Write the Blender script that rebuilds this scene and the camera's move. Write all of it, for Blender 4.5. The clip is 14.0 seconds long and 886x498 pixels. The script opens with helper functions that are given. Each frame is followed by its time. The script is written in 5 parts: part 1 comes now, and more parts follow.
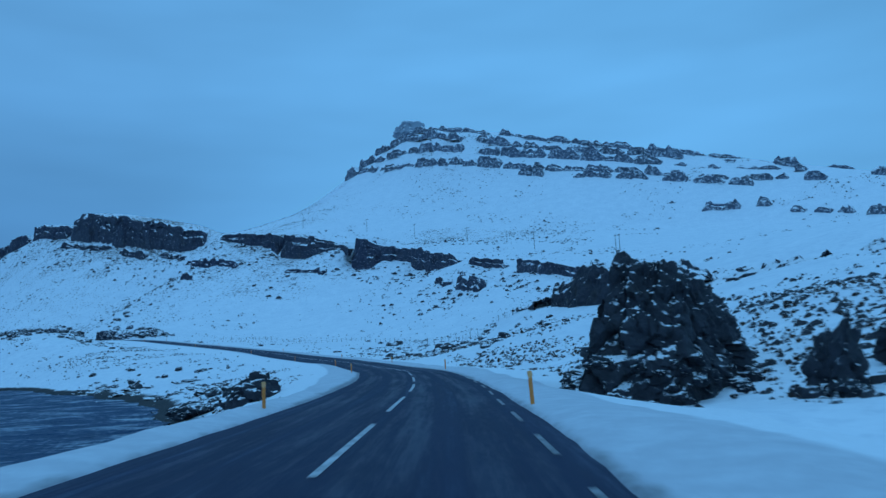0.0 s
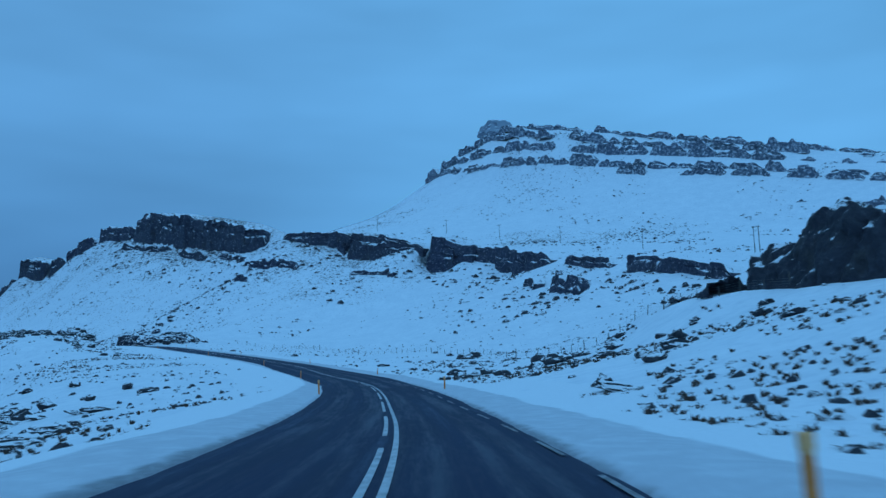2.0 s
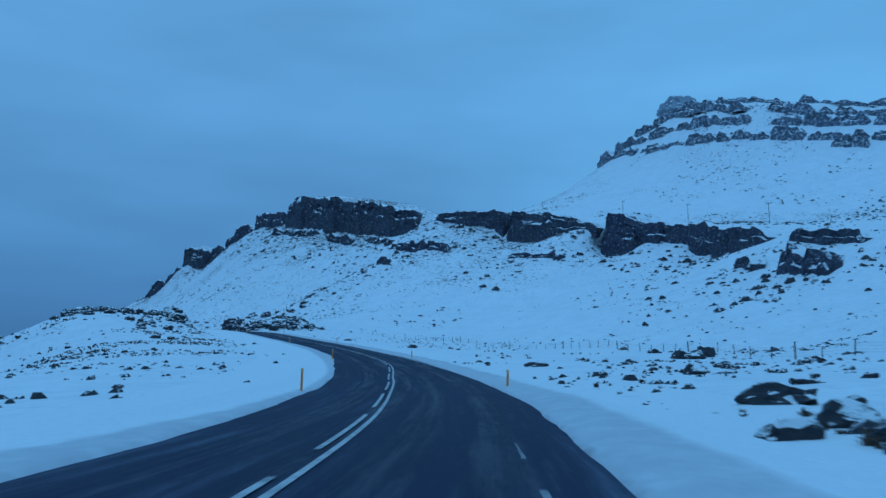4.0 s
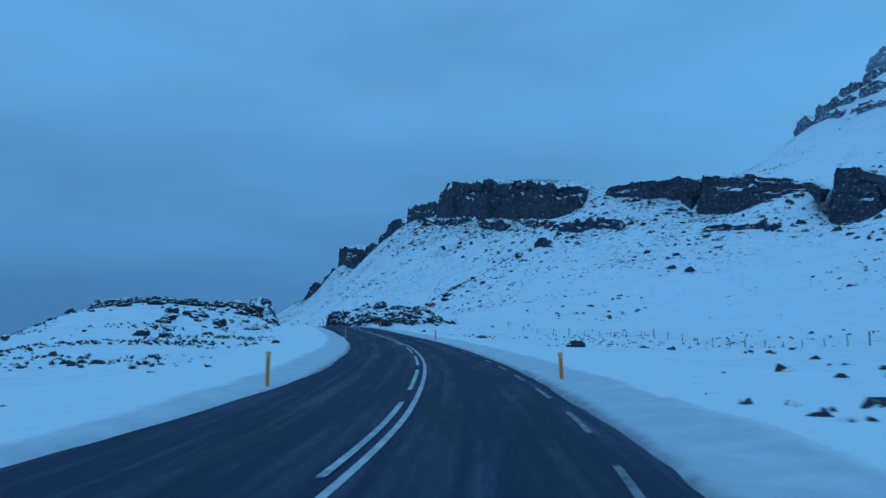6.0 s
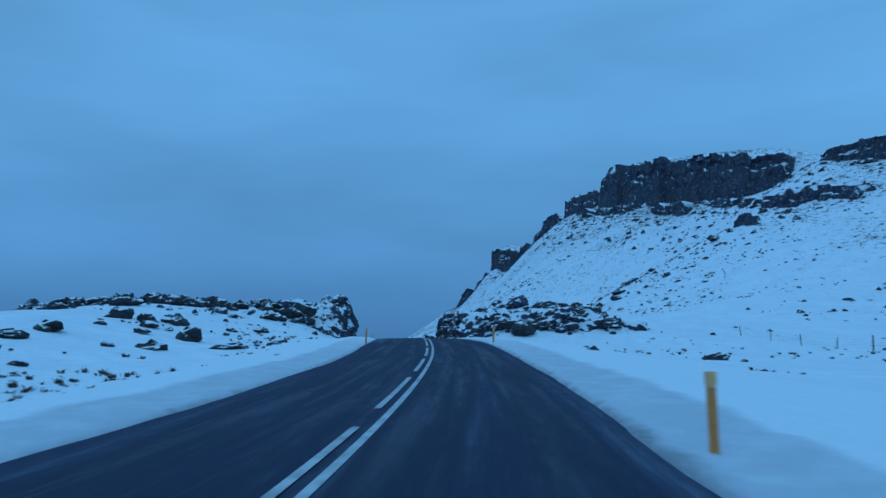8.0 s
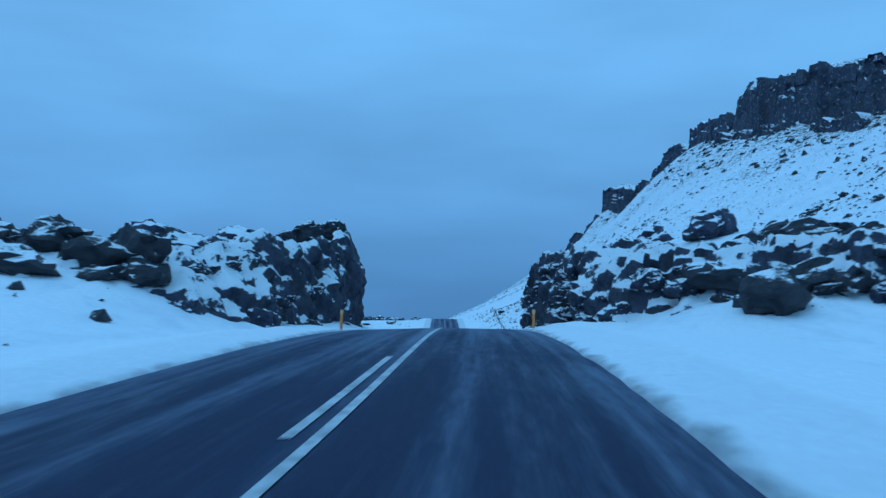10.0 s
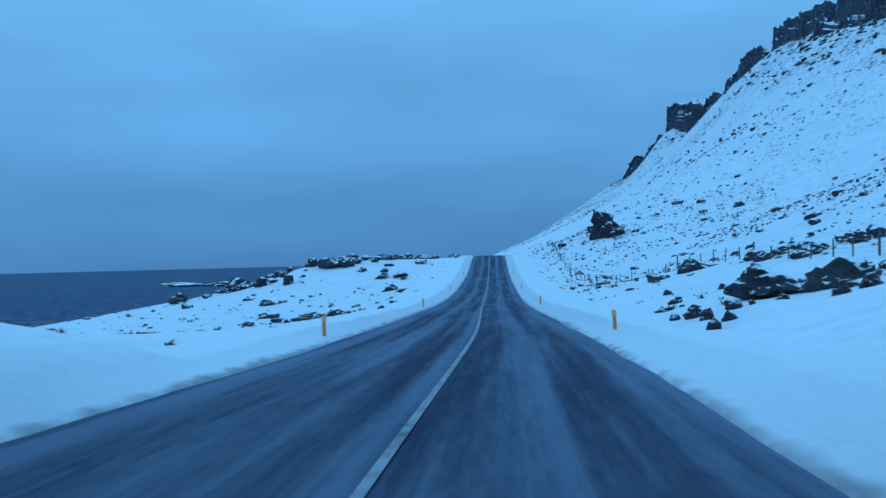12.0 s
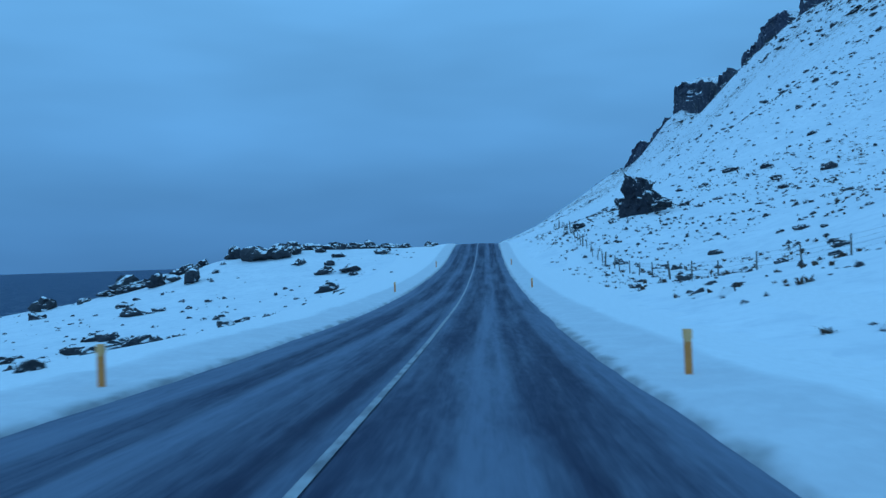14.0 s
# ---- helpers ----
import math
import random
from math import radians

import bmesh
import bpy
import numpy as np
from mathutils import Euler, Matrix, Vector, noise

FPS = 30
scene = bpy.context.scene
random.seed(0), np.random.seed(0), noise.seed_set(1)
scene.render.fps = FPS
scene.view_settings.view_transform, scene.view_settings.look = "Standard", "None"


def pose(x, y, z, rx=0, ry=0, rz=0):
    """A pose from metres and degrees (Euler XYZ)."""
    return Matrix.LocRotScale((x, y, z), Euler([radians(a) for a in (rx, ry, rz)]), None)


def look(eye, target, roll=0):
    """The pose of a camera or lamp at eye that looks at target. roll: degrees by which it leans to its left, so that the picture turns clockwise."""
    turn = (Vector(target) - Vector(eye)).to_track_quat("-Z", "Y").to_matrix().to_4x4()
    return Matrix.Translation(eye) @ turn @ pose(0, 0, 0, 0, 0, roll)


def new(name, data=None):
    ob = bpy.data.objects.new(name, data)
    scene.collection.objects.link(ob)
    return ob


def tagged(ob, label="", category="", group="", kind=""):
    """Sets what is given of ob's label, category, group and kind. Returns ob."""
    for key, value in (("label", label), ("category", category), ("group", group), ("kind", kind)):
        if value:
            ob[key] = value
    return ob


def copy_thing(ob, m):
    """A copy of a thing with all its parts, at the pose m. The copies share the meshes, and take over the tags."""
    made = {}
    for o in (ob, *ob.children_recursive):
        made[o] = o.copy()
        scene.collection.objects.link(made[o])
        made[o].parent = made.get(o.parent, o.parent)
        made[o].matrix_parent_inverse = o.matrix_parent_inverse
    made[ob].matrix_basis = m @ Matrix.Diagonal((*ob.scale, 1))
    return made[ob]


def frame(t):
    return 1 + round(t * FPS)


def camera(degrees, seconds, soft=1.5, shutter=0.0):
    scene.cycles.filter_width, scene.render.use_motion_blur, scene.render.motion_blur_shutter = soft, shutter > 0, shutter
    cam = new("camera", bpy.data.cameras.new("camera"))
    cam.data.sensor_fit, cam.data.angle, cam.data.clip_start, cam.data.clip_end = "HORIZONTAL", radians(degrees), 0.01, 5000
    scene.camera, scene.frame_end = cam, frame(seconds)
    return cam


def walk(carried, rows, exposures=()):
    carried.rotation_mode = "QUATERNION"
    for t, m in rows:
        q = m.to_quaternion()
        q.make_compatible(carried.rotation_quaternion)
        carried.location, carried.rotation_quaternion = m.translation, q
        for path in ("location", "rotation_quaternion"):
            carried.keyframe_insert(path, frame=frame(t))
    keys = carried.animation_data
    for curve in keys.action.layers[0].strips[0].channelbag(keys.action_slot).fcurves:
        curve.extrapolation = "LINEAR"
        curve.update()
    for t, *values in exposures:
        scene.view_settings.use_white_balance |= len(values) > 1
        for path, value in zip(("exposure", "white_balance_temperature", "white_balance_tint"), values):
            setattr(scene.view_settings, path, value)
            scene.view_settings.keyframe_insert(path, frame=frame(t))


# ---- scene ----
cam = camera(56.31, 14.0, shutter=0.22)
PATH = [
    (0, (0.00, 0.00, 1.45), (-0.00, 99.33, 13.00), -2.93),
    (0.5, (-0.02, 17.42, 1.22), (-2.52, 116.64, 13.43), -0.58),
    (1, (-0.38, 34.70, 1.05), (-3.14, 133.94, 13.00), -0.94),
    (1.5, (-1.18, 51.89, 0.92), (-6.48, 150.94, 13.64), -2.16),
    (2, (-2.54, 69.06, 0.82), (-12.69, 167.56, 14.82), -1.64),
    (2.5, (-4.43, 86.18, 0.66), (-18.81, 184.27, 13.77), -0.73),
    (3, (-6.85, 103.18, 0.57), (-25.32, 200.50, 14.24), -0.36),
    (3.5, (-9.79, 119.95, 0.64), (-33.12, 216.20, 14.51), -0.56),
    (4, (-13.35, 136.44, 0.79), (-43.23, 230.79, 15.11), 0.47),
    (4.5, (-17.60, 152.61, 1.01), (-52.23, 245.32, 15.35), 0.25),
    (5, (-22.60, 168.45, 1.31), (-61.89, 259.28, 15.66), 0.12),
    (5.5, (-28.41, 183.96, 1.72), (-72.26, 272.67, 16.08), 0.09),
    (6, (-35.05, 199.14, 2.25), (-83.35, 285.51, 16.64), 0.16),
    (6.5, (-42.52, 213.98, 2.95), (-95.14, 297.79, 17.35), 0.30),
    (7, (-50.75, 228.47, 3.80), (-107.20, 309.64, 18.80), -0.32),
    (7.5, (-59.63, 242.55, 4.78), (-119.52, 321.16, 20.10), -0.50),
    (8, (-68.97, 256.06, 5.80), (-132.95, 331.35, 21.21), -0.13),
    (8.5, (-78.56, 268.84, 6.80), (-146.77, 340.51, 21.26), 0.07),
    (9, (-88.23, 280.81, 7.86), (-158.32, 350.99, 20.57), 0.04),
    (9.5, (-97.87, 291.95, 8.96), (-169.79, 360.56, 19.90), -0.00),
    (10, (-107.45, 302.32, 9.99), (-181.13, 369.29, 19.16), -0.08),
    (10.5, (-116.94, 312.00, 10.80), (-192.33, 377.28, 18.20), -0.20),
    (11, (-126.35, 321.15, 11.24), (-203.23, 384.95, 15.56), -1.35),
    (11.5, (-135.69, 329.94, 11.30), (-213.76, 392.35, 14.43), -1.48),
    (12, (-144.95, 338.55, 11.06), (-222.93, 401.13, 12.42), -1.34),
    (12.5, (-154.11, 347.16, 10.66), (-231.41, 410.60, 10.95), -0.95),
    (13, (-163.27, 355.84, 10.21), (-238.67, 421.50, 8.54), -1.03),
    (13.5, (-172.57, 364.51, 9.77), (-248.87, 429.15, 9.39), -2.88),
    (14, (-182.22, 373.06, 9.35), (-259.67, 436.30, 10.50), -1.72),
]
walk(cam, [(t, look(eye, target, roll)) for t, eye, target, roll in PATH],
     exposures=[(0.0, 0.05, 6500, 10), (2.0, 0.02, 6500, 10), (7.0, -0.02, 6450, 9), (8.3, 0.07, 6500, 10), (8.7, 0.08, 6500, 10), (10.8, 0.56, 6850, 10), (11.6, 0.56, 6850, 9), (12.0, 0.44, 6650, 8), (12.5, 0.33, 6600, 8), (14.0, 0.30, 6650, 9)])

# ---------------------------------------------------------------- light
world = bpy.data.worlds.new("overcast_dusk")
scene.world = world
world.use_nodes = True
wn, wl = world.node_tree.nodes, world.node_tree.links
wn.clear()
w_out = wn.new("ShaderNodeOutputWorld")
w_bg = wn.new("ShaderNodeBackground")
w_co = wn.new("ShaderNodeTexCoord")
w_sep = wn.new("ShaderNodeSeparateXYZ")
wl.new(w_co.outputs["Generated"], w_sep.inputs[0])
# height over the horizon: dark slate-blue cloud bank low down, lighter cloud above
w_ramp = wn.new("ShaderNodeValToRGB")
wl.new(w_sep.outputs["Z"], w_ramp.inputs[0])
el = w_ramp.color_ramp.elements
el[0].position, el[0].color = 0.0, (0.049, 0.168, 0.385, 1)
el[1].position, el[1].color = 1.0, (0.128, 0.385, 0.721, 1)
for p, c in ((0.06, (0.060, 0.203, 0.448, 1)), (0.16, (0.086, 0.282, 0.590, 1)), (0.30, (0.107, 0.340, 0.680, 1))):
    e = el.new(p)
    e.color = c
# lighter, mistier sky towards the mountain (+x, +y), darker over the sea (-x)
w_dot = wn.new("ShaderNodeVectorMath")
w_dot.operation = "DOT_PRODUCT"
w_dot.inputs[1].default_value = (0.80, 0.60, 0.0)
wl.new(w_co.outputs["Generated"], w_dot.inputs[0])
w_side = wn.new("ShaderNodeMapRange")
w_side.interpolation_type = "SMOOTHSTEP"
w_side.inputs[1].default_value, w_side.inputs[2].default_value = 0.10, 0.72
wl.new(w_dot.outputs["Value"], w_side.inputs[0])
w_mist = wn.new("ShaderNodeMix")
w_mist.data_type = "RGBA"
wl.new(w_side.outputs[0], w_mist.inputs["Factor"])
wl.new(w_ramp.outputs[0], w_mist.inputs[6])
w_mist.inputs[7].default_value = (0.123, 0.405, 0.783, 1)
# broad soft cloud layers
w_map = wn.new("ShaderNodeMapping")
w_map.inputs["Scale"].default_value = (1.3, 1.3, 5.5)
wl.new(w_co.outputs["Generated"], w_map.inputs[0])
w_noise = wn.new("ShaderNodeTexNoise")
w_noise.inputs["Scale"].default_value, w_noise.inputs["Detail"].default_value = 1.6, 3.0
wl.new(w_map.outputs[0], w_noise.inputs["Vector"])
w_cloud = wn.new("ShaderNodeMapRange")
w_cloud.inputs[1].default_value, w_cloud.inputs[2].default_value = 0.3, 0.7
w_cloud.inputs[3].default_value, w_cloud.inputs[4].default_value = 0.86, 1.12
wl.new(w_noise.outputs[0], w_cloud.inputs[0])
w_mul = wn.new("ShaderNodeVectorMath")
w_mul.operation = "SCALE"
wl.new(w_mist.outputs[2], w_mul.inputs[0])
wl.new(w_cloud.outputs[0], w_mul.inputs["Scale"])
wl.new(w_mul.outputs[0], w_bg.inputs["Color"])
w_bg.inputs["Strength"].default_value = 1.0
wl.new(w_bg.outputs[0], w_out.inputs[0])
# a weak, very wide glow of the covered sky from the south-west
sun = new("sun", bpy.data.lights.new("sun", "SUN"))
sun.data.energy, sun.data.angle, sun.data.color = 0.62, radians(70), (0.24, 0.58, 1.0)
sun.matrix_world = look((-25, -70, 120), (0, 0, 0))

# ---------------------------------------------------------------- noise helpers


def lattice(ix, iy, iz, seed):
    h = (ix * 374761393 + iy * 668265263 + iz * 2147483647 + seed * 974634599) & 0xFFFFFFFF
    h = ((h ^ (h >> 13)) * 1274126177) & 0xFFFFFFFF
    h = ((h ^ (h >> 16)) * 2246822519) & 0xFFFFFFFF
    return ((h ^ (h >> 15)) & 0xFFFFFF) / float(0xFFFFFF)


def noise3(p, seed=0):
    """Smooth value noise in 0..1 for an (n, 3) array."""
    p = np.asarray(p, float)
    i = np.floor(p).astype(np.int64)
    f = p - i
    f = f * f * (3 - 2 * f)
    out = 0
    for a in (0, 1):
        for b in (0, 1):
            for c in (0, 1):
                w = (f[:, 0] if a else 1 - f[:, 0]) * (f[:, 1] if b else 1 - f[:, 1]) * (f[:, 2] if c else 1 - f[:, 2])
                out = out + w * lattice(i[:, 0] + a, i[:, 1] + b, i[:, 2] + c, seed)
    return out


def fractal(p, octaves=4, seed=0, gain=0.5):
    p, amp, total, out = np.array(p, float), 1.0, 0.0, 0.0
    for k in range(octaves):
        out = out + amp * (noise3(p, seed + 17 * k) - 0.5)
        total += amp
        amp *= gain
        p = p * 2.03 + 11.7
    return out / total * 2


def flat3(x, y, scale):
    return np.stack([x / scale, y / scale, np.zeros_like(x)], -1)


def broken(p, seed):
    """Blocks of broken rock in space: each point's block value 0..1, its way from the block's heart, and how near the joint is (0 in it)."""
    p = np.asarray(p, float)
    i = np.floor(p).astype(np.int64)
    d1, d2 = np.full(len(p), 9.0), np.full(len(p), 9.0)
    value, way = np.zeros(len(p)), np.zeros((len(p), 3))
    for a in (-1, 0, 1):
        for b in (-1, 0, 1):
            for c in (-1, 0, 1):
                k = i + (a, b, c)
                heart = k + np.stack([lattice(k[:, 0], k[:, 1], k[:, 2], seed + q) for q in (1, 2, 3)], -1)
                d = np.sqrt(((p - heart) ** 2).sum(1))
                first = d < d1
                d2 = np.where(first, d1, np.minimum(d2, d))
                d1 = np.where(first, d, d1)
                value = np.where(first, lattice(k[:, 0], k[:, 1], k[:, 2], seed + 4), value)
                way = np.where(first[:, None], p - heart, way)
    return value, way, d2 - d1


def break_up(v, out, seed, size, amp, joint=0.5, tilt=0.25, tall=1.3):
    """Pushes a rock surface in and out block by block, with tilted faces and sunk joints."""
    value, way, gap = broken(v / (size, size, size * tall), seed)
    lean = np.stack([np.sin(value * 37.0), np.cos(value * 53.0), np.sin(value * 91.0) - 0.4], -1)
    push = (value - 0.5) * 2 * amp + (way * lean).sum(1) * tilt * size * 0.5 - joint * amp * np.exp(-gap / 0.07)
    return v + out * push[:, None]


def smooth(a, b, v):
    t = np.clip((v - a) / (b - a), 0, 1)
    return t * t * (3 - 2 * t)


# ---------------------------------------------------------------- the road's line
ROAD = [
    (1.5, -170, 0.3), (0.2, -120, 0.25), (-0.7, -80, 0.2), (-1.3, -40, 0.1),
    (-1.7, 0.0, 0.00), (-1.8, 34.6, -0.40), (-3.7, 69.0, -0.63), (-8.4, 102.9, -0.88),
    (-15.4, 135.9, -0.66), (-24.4, 167.8, -0.27), (-36.5, 198.5, 0.66), (-52.0, 227.7, 2.35),
    (-70.3, 255.1, 4.35), (-89.6, 279.6, 6.41), (-108.7, 301.1, 8.54), (-127.5, 320.0, 9.79),
    (-145.9, 337.6, 9.61), (-164.2, 354.8, 8.76), (-183.2, 371.9, 7.90),
    (-199.5, 386.7, 7.30), (-216.5, 402.2, 7.10), (-235.0, 419.0, 7.50), (-253.5, 435.8, 8.30), (-270.6, 451.3, 9.60), (-291.2, 470.0, 11.65), (-307.5, 484.8, 12.00), (-331.9, 507.0, 11.40), (-380.0, 550.7, 6.90),
]
STEP = 0.5


def along(points, step):
    """A smooth line through the points, in even steps along the ground."""
    p = np.array(points, float)
    q = np.vstack([2 * p[0] - p[1], p, 2 * p[-1] - p[-2]])
    out = []
    for i in range(1, len(q) - 2):
        u = np.linspace(0, 1, 60, endpoint=False)[:, None]
        a, b, c, d = q[i - 1], q[i], q[i + 1], q[i + 2]
        out.append(0.5 * (2 * b + (c - a) * u + (2 * a - 5 * b + 4 * c - d) * u**2 + (3 * b - a - 3 * c + d) * u**3))
    out = np.vstack(out + [p[-1:]])
    s = np.r_[0, np.cumsum(np.hypot(*np.diff(out[:, :2], axis=0).T))]
    t = np.arange(0, s[-1], step)
    return np.stack([np.interp(t, s, out[:, k]) for k in range(out.shape[1])], -1)


LINE = along(ROAD, STEP)
WAY = np.gradient(LINE[:, :2], axis=0)
WAY /= np.linalg.norm(WAY, axis=1)[:, None]
RIGHT = np.stack([WAY[:, 1], -WAY[:, 0]], -1)
ZERO = int(np.argmin(np.abs(LINE[:, 1])))  # the station s = 0
S_ALL = (np.arange(len(LINE)) - ZERO) * STEP


def on_road(s, n, up=0.0):
    """The place s metres along the road and n metres right of its centre."""
    i = np.interp(s, S_ALL, np.arange(len(LINE)))
    k = int(np.clip(round(float(i)), 0, len(LINE) - 1))
    c = np.array([np.interp(i, np.arange(len(LINE)), LINE[:, a]) for a in range(3)])
    return Vector((c[0] + n * RIGHT[k, 0], c[1] + n * RIGHT[k, 1], c[2] + up))


def heading(s):
    k = int(np.clip(round(float(np.interp(s, S_ALL, np.arange(len(LINE))))), 0, len(LINE) - 1))
    return math.degrees(math.atan2(-WAY[k, 0], WAY[k, 1]))


COARSE = LINE[::8]


def to_road(x, y):
    """Station index and signed distance (right positive) of ground points from the road's centre."""
    out_i, out_n = np.zeros(len(x), int), np.zeros(len(x))
    for a in range(0, len(x), 4000):
        xs, ys = x[a : a + 4000], y[a : a + 4000]
        k = np.argmin((xs[:, None] - COARSE[None, :, 0]) ** 2 + (ys[:, None] - COARSE[None, :, 1]) ** 2, axis=1) * 8
        best_d, best_k = np.full(len(xs), 1e18), k.copy()
        for o in range(-8, 9):
            kk = np.clip(k + o, 0, len(LINE) - 1)
            d = (xs - LINE[kk, 0]) ** 2 + (ys - LINE[kk, 1]) ** 2
            better = d < best_d
            best_d[better], best_k[better] = d[better], kk[better]
        side = (xs - LINE[best_k, 0]) * RIGHT[best_k, 0] + (ys - LINE[best_k, 1]) * RIGHT[best_k, 1]
        out_i[a : a + 4000], out_n[a : a + 4000] = best_k, np.sqrt(best_d) * np.sign(side)
    return out_i, out_n


# ---------------------------------------------------------------- the lie of the land
SEA = -5.0
# Guide lines of the ground, x y z: each is bent to a smooth line, and the ground spans them.
GUIDES = {
    "right_low": [(9, -160, 0.2), (9, -63, -0.6), (9, -10, -1.4), (8.5, 20, -1.8), (7.5, 45, -2.0), (8, 66, -1.7), (7, 92, -1.2), (1, 124, -0.5), (-4, 155, 0.0), (-13, 204, 1.3), (-24, 239, 2.5),
                  (-46, 264, 3.6), (-74, 291, 5.2), (-99, 314, 7.6), (-118, 333, 9.0)],
    "right_mid": [(46, -123, 5.0), (36, -28, 1.5), (24, 30, 0.4), (25, 56, 3.6), (24, 90, 2.8), (18, 120, 3.8), (10, 149, 2.8), (7, 188, 3.1), (2, 230, 4.0), (-12, 279, 5.1),
                  (-54, 333, 7.4), (-95, 369, 10.9), (-136, 383, 15.9)],
    "right_slope": [(60, -40, 6.0), (46, 40, 5.0), (44, 70, 7.0)],
    "crag_foot": [(66, 50, 9.3), (47, 100, 9.0), (40, 126, 8.5), (32, 140, 7.2), (25, 158, 8.2), (27, 200, 11.0), (31, 250, 14.3), (38, 302, 19.2)],
    "scarp_low": [(38, 307, 19.7), (21, 358, 25.4), (5, 388, 30.0)],
    "hill_under": [(-57, 403, 19.6), (-97, 432, 20.8)],
    "scarp_top": [(69, 138, 17.8), (64, 204, 20.9), (62, 271, 26.4)],
    "plateau": [(157, 280, 37.6), (136, 380, 45.2), (116, 457, 54.1), (70, 533, 68.8), (17, 541, 68.6), (-44, 555, 72.3), (-110, 612, 83.3), (-186, 692, 104.6), (-267, 761, 119.2), (-350, 819, 125.4)],
    "hill_low": [(-181, 402, 10.9), (-196, 407, 8.9), (-216, 430, 7.8), (-236, 444, 9.0), (-260, 467, 14.3), (-287, 487, 14.6), (-321, 515, 12.6), (-374, 561, 12.2)],
    "hill_mid": [(-112, 405, 19.0), (-175, 457, 29.2), (-168, 516, 51.9), (-218, 493, 23.5), (-242, 496, 21.9), (-266, 510, 25.5), (-288, 567, 47.2), (-349, 621, 44.2), (-403, 672, 44.3)],
    "nose": [(-563, 863, 76.5), (-549, 796, 49.5), (-510, 727, 32.5), (-472, 663, 20.0), (-442, 614, 12.5), (-417, 582, 8.7)],
    "nose_under": [(-528, 806, 60), (-480, 760, 53), (-442, 720, 47.5)],
    "crag_front": [(40, 120, 7.6), (33, 128.5, 6.3), (27.5, 133, 6.0), (22.5, 141, 6.3), (18.5, 148, 6.8), (15.5, 158, 7.4), (13, 170, 7.6), (13, 182, 8.4)],
    "left_low": [(-15, -161, -3.0), (-12, -44, -3.2), (-11.5, 21, -3.4), (-12, 50, -3.0), (-13, 66, -2.2), (-14.5, 82, -1.6), (-17, 99, -1.4), (-25, 133, -1.2), (-34, 164, -0.7), (-47, 197, 0.5), (-62, 226, 2.2),
                 (-81, 257, 4.2), (-104, 279, 6.0), (-128, 297, 8.7)],
    "shore": [(-24, -163, -4.4), (-22, -45, -4.6), (-22, 20, -4.8), (-23, 54, -4.9), (-25, 74, -4.9), (-32, 96, -5.0), (-47, 127, -4.9), (-68, 159, -5.1), (-98, 198, -5.3), (-125, 235, -5.7), (-179, 266, -6.0),
              (-216, 313, -8.1), (-264, 340, -9.3), (-341, 354, -9.9), (-397, 409, -10.8), (-446, 476, -11.6), (-500, 555, -12.3), (-581, 690, -13.3), (-701, 844, -14.5)],
    "left_field": [(-29, 115, -2.3), (-45, 152, -2.2), (-68, 180, -1.8), (-77, 194, -0.5), (-100, 234, 2.3), (-119, 265, 7.5), (-142, 278, 11.9)],
    "left_ridge": [(-148, 284, 11.6), (-159, 303, 13.6), (-162, 321, 13.8), (-164, 334, 12.8), (-175, 346, 10.2)],
    "coast_land": [(-201, 334, 5.1), (-214, 360, 4.6), (-230, 386, 4.2), (-258, 399, 3.0), (-303, 402, 3.8), (-313, 420, 6.6), (-310, 435, 10.6), (-306, 462, 11.5), (-319, 485, 9.8)],
    "coast_edge": [(-224, 325, -1.8), (-271, 356, 0.2), (-321, 374, -0.2), (-348, 390, -0.5), (-371, 424, -0.4), (-403, 471, 0.1)],
    "coast_mid": [(-246, 413, 5.8), (-265, 427, 5.9), (-289, 440, 8.1)],
}


def spaced(points, step):
    return along(points, step) if len(points) > 1 else np.array(points, float)


MOUNT = {
    "foot": [(370, 368, 54.1), (285, 459, 60.6), (200, 539, 70.6), (107, 591, 81.8), (14, 613, 88.1), (-76, 640, 93.3), (-164, 706, 107.3), (-233, 808, 119.7)],
    "slope": [(373, 479, 73.5), (298, 528, 86.0), (222, 600, 105.7), (129, 675, 133.5), (66, 714, 145.0), (2, 758, 157.9), (-56, 815, 170.2), (-106, 884, 183.0), (-155, 919, 140.7), (-194, 919, 120.9)],
    "face": [(386, 571, 96.7), (309, 609, 116.3), (231, 672, 143.5), (163, 737, 171.5), (95, 783, 194.9), (11, 816, 209.2), (-40, 888, 233.1)],
    "crown": [(431, 664, 107.0), (343, 702, 129.0), (254, 753, 158.4), (186, 794, 181.4), (105, 846, 213.0), (40, 891, 232.0), (-28, 925, 249.0)],
    "back": [(495, 1040, 120.4), (349, 1085, 164.6), (178, 1075, 219.8), (30, 1062, 245.8), (-58, 1016, 215.1), (-138, 1005, 143.6)],
}
FAR = [(1300, -600, 60), (1300, 400, 120), (1300, 1400, 200), (500, -600, 25), (500, 0, 40), (600, 1500, 200), (-200, 1500, 60), (-500, 1000, 30), (-620, 1000, -20),
       (-1000, 1500, -60), (-1300, 800, -60), (-1300, 0, -60), (-700, 100, -40), (-300, 0, -25), (-120, 60, -12), (-45, 30, -8), (-45, -40, -8), (-90, -100, -10), (-300, -500, -30), (150, -300, 14), (0, -560, 3), (-1300, -600, -60),
       (-420, 250, -25), (-200, 170, -16), (-600, 500, -25), (-800, 800, -40)]
GUIDES["shore"] = [(x, y, SEA) for x, y, _ in GUIDES["shore"]]
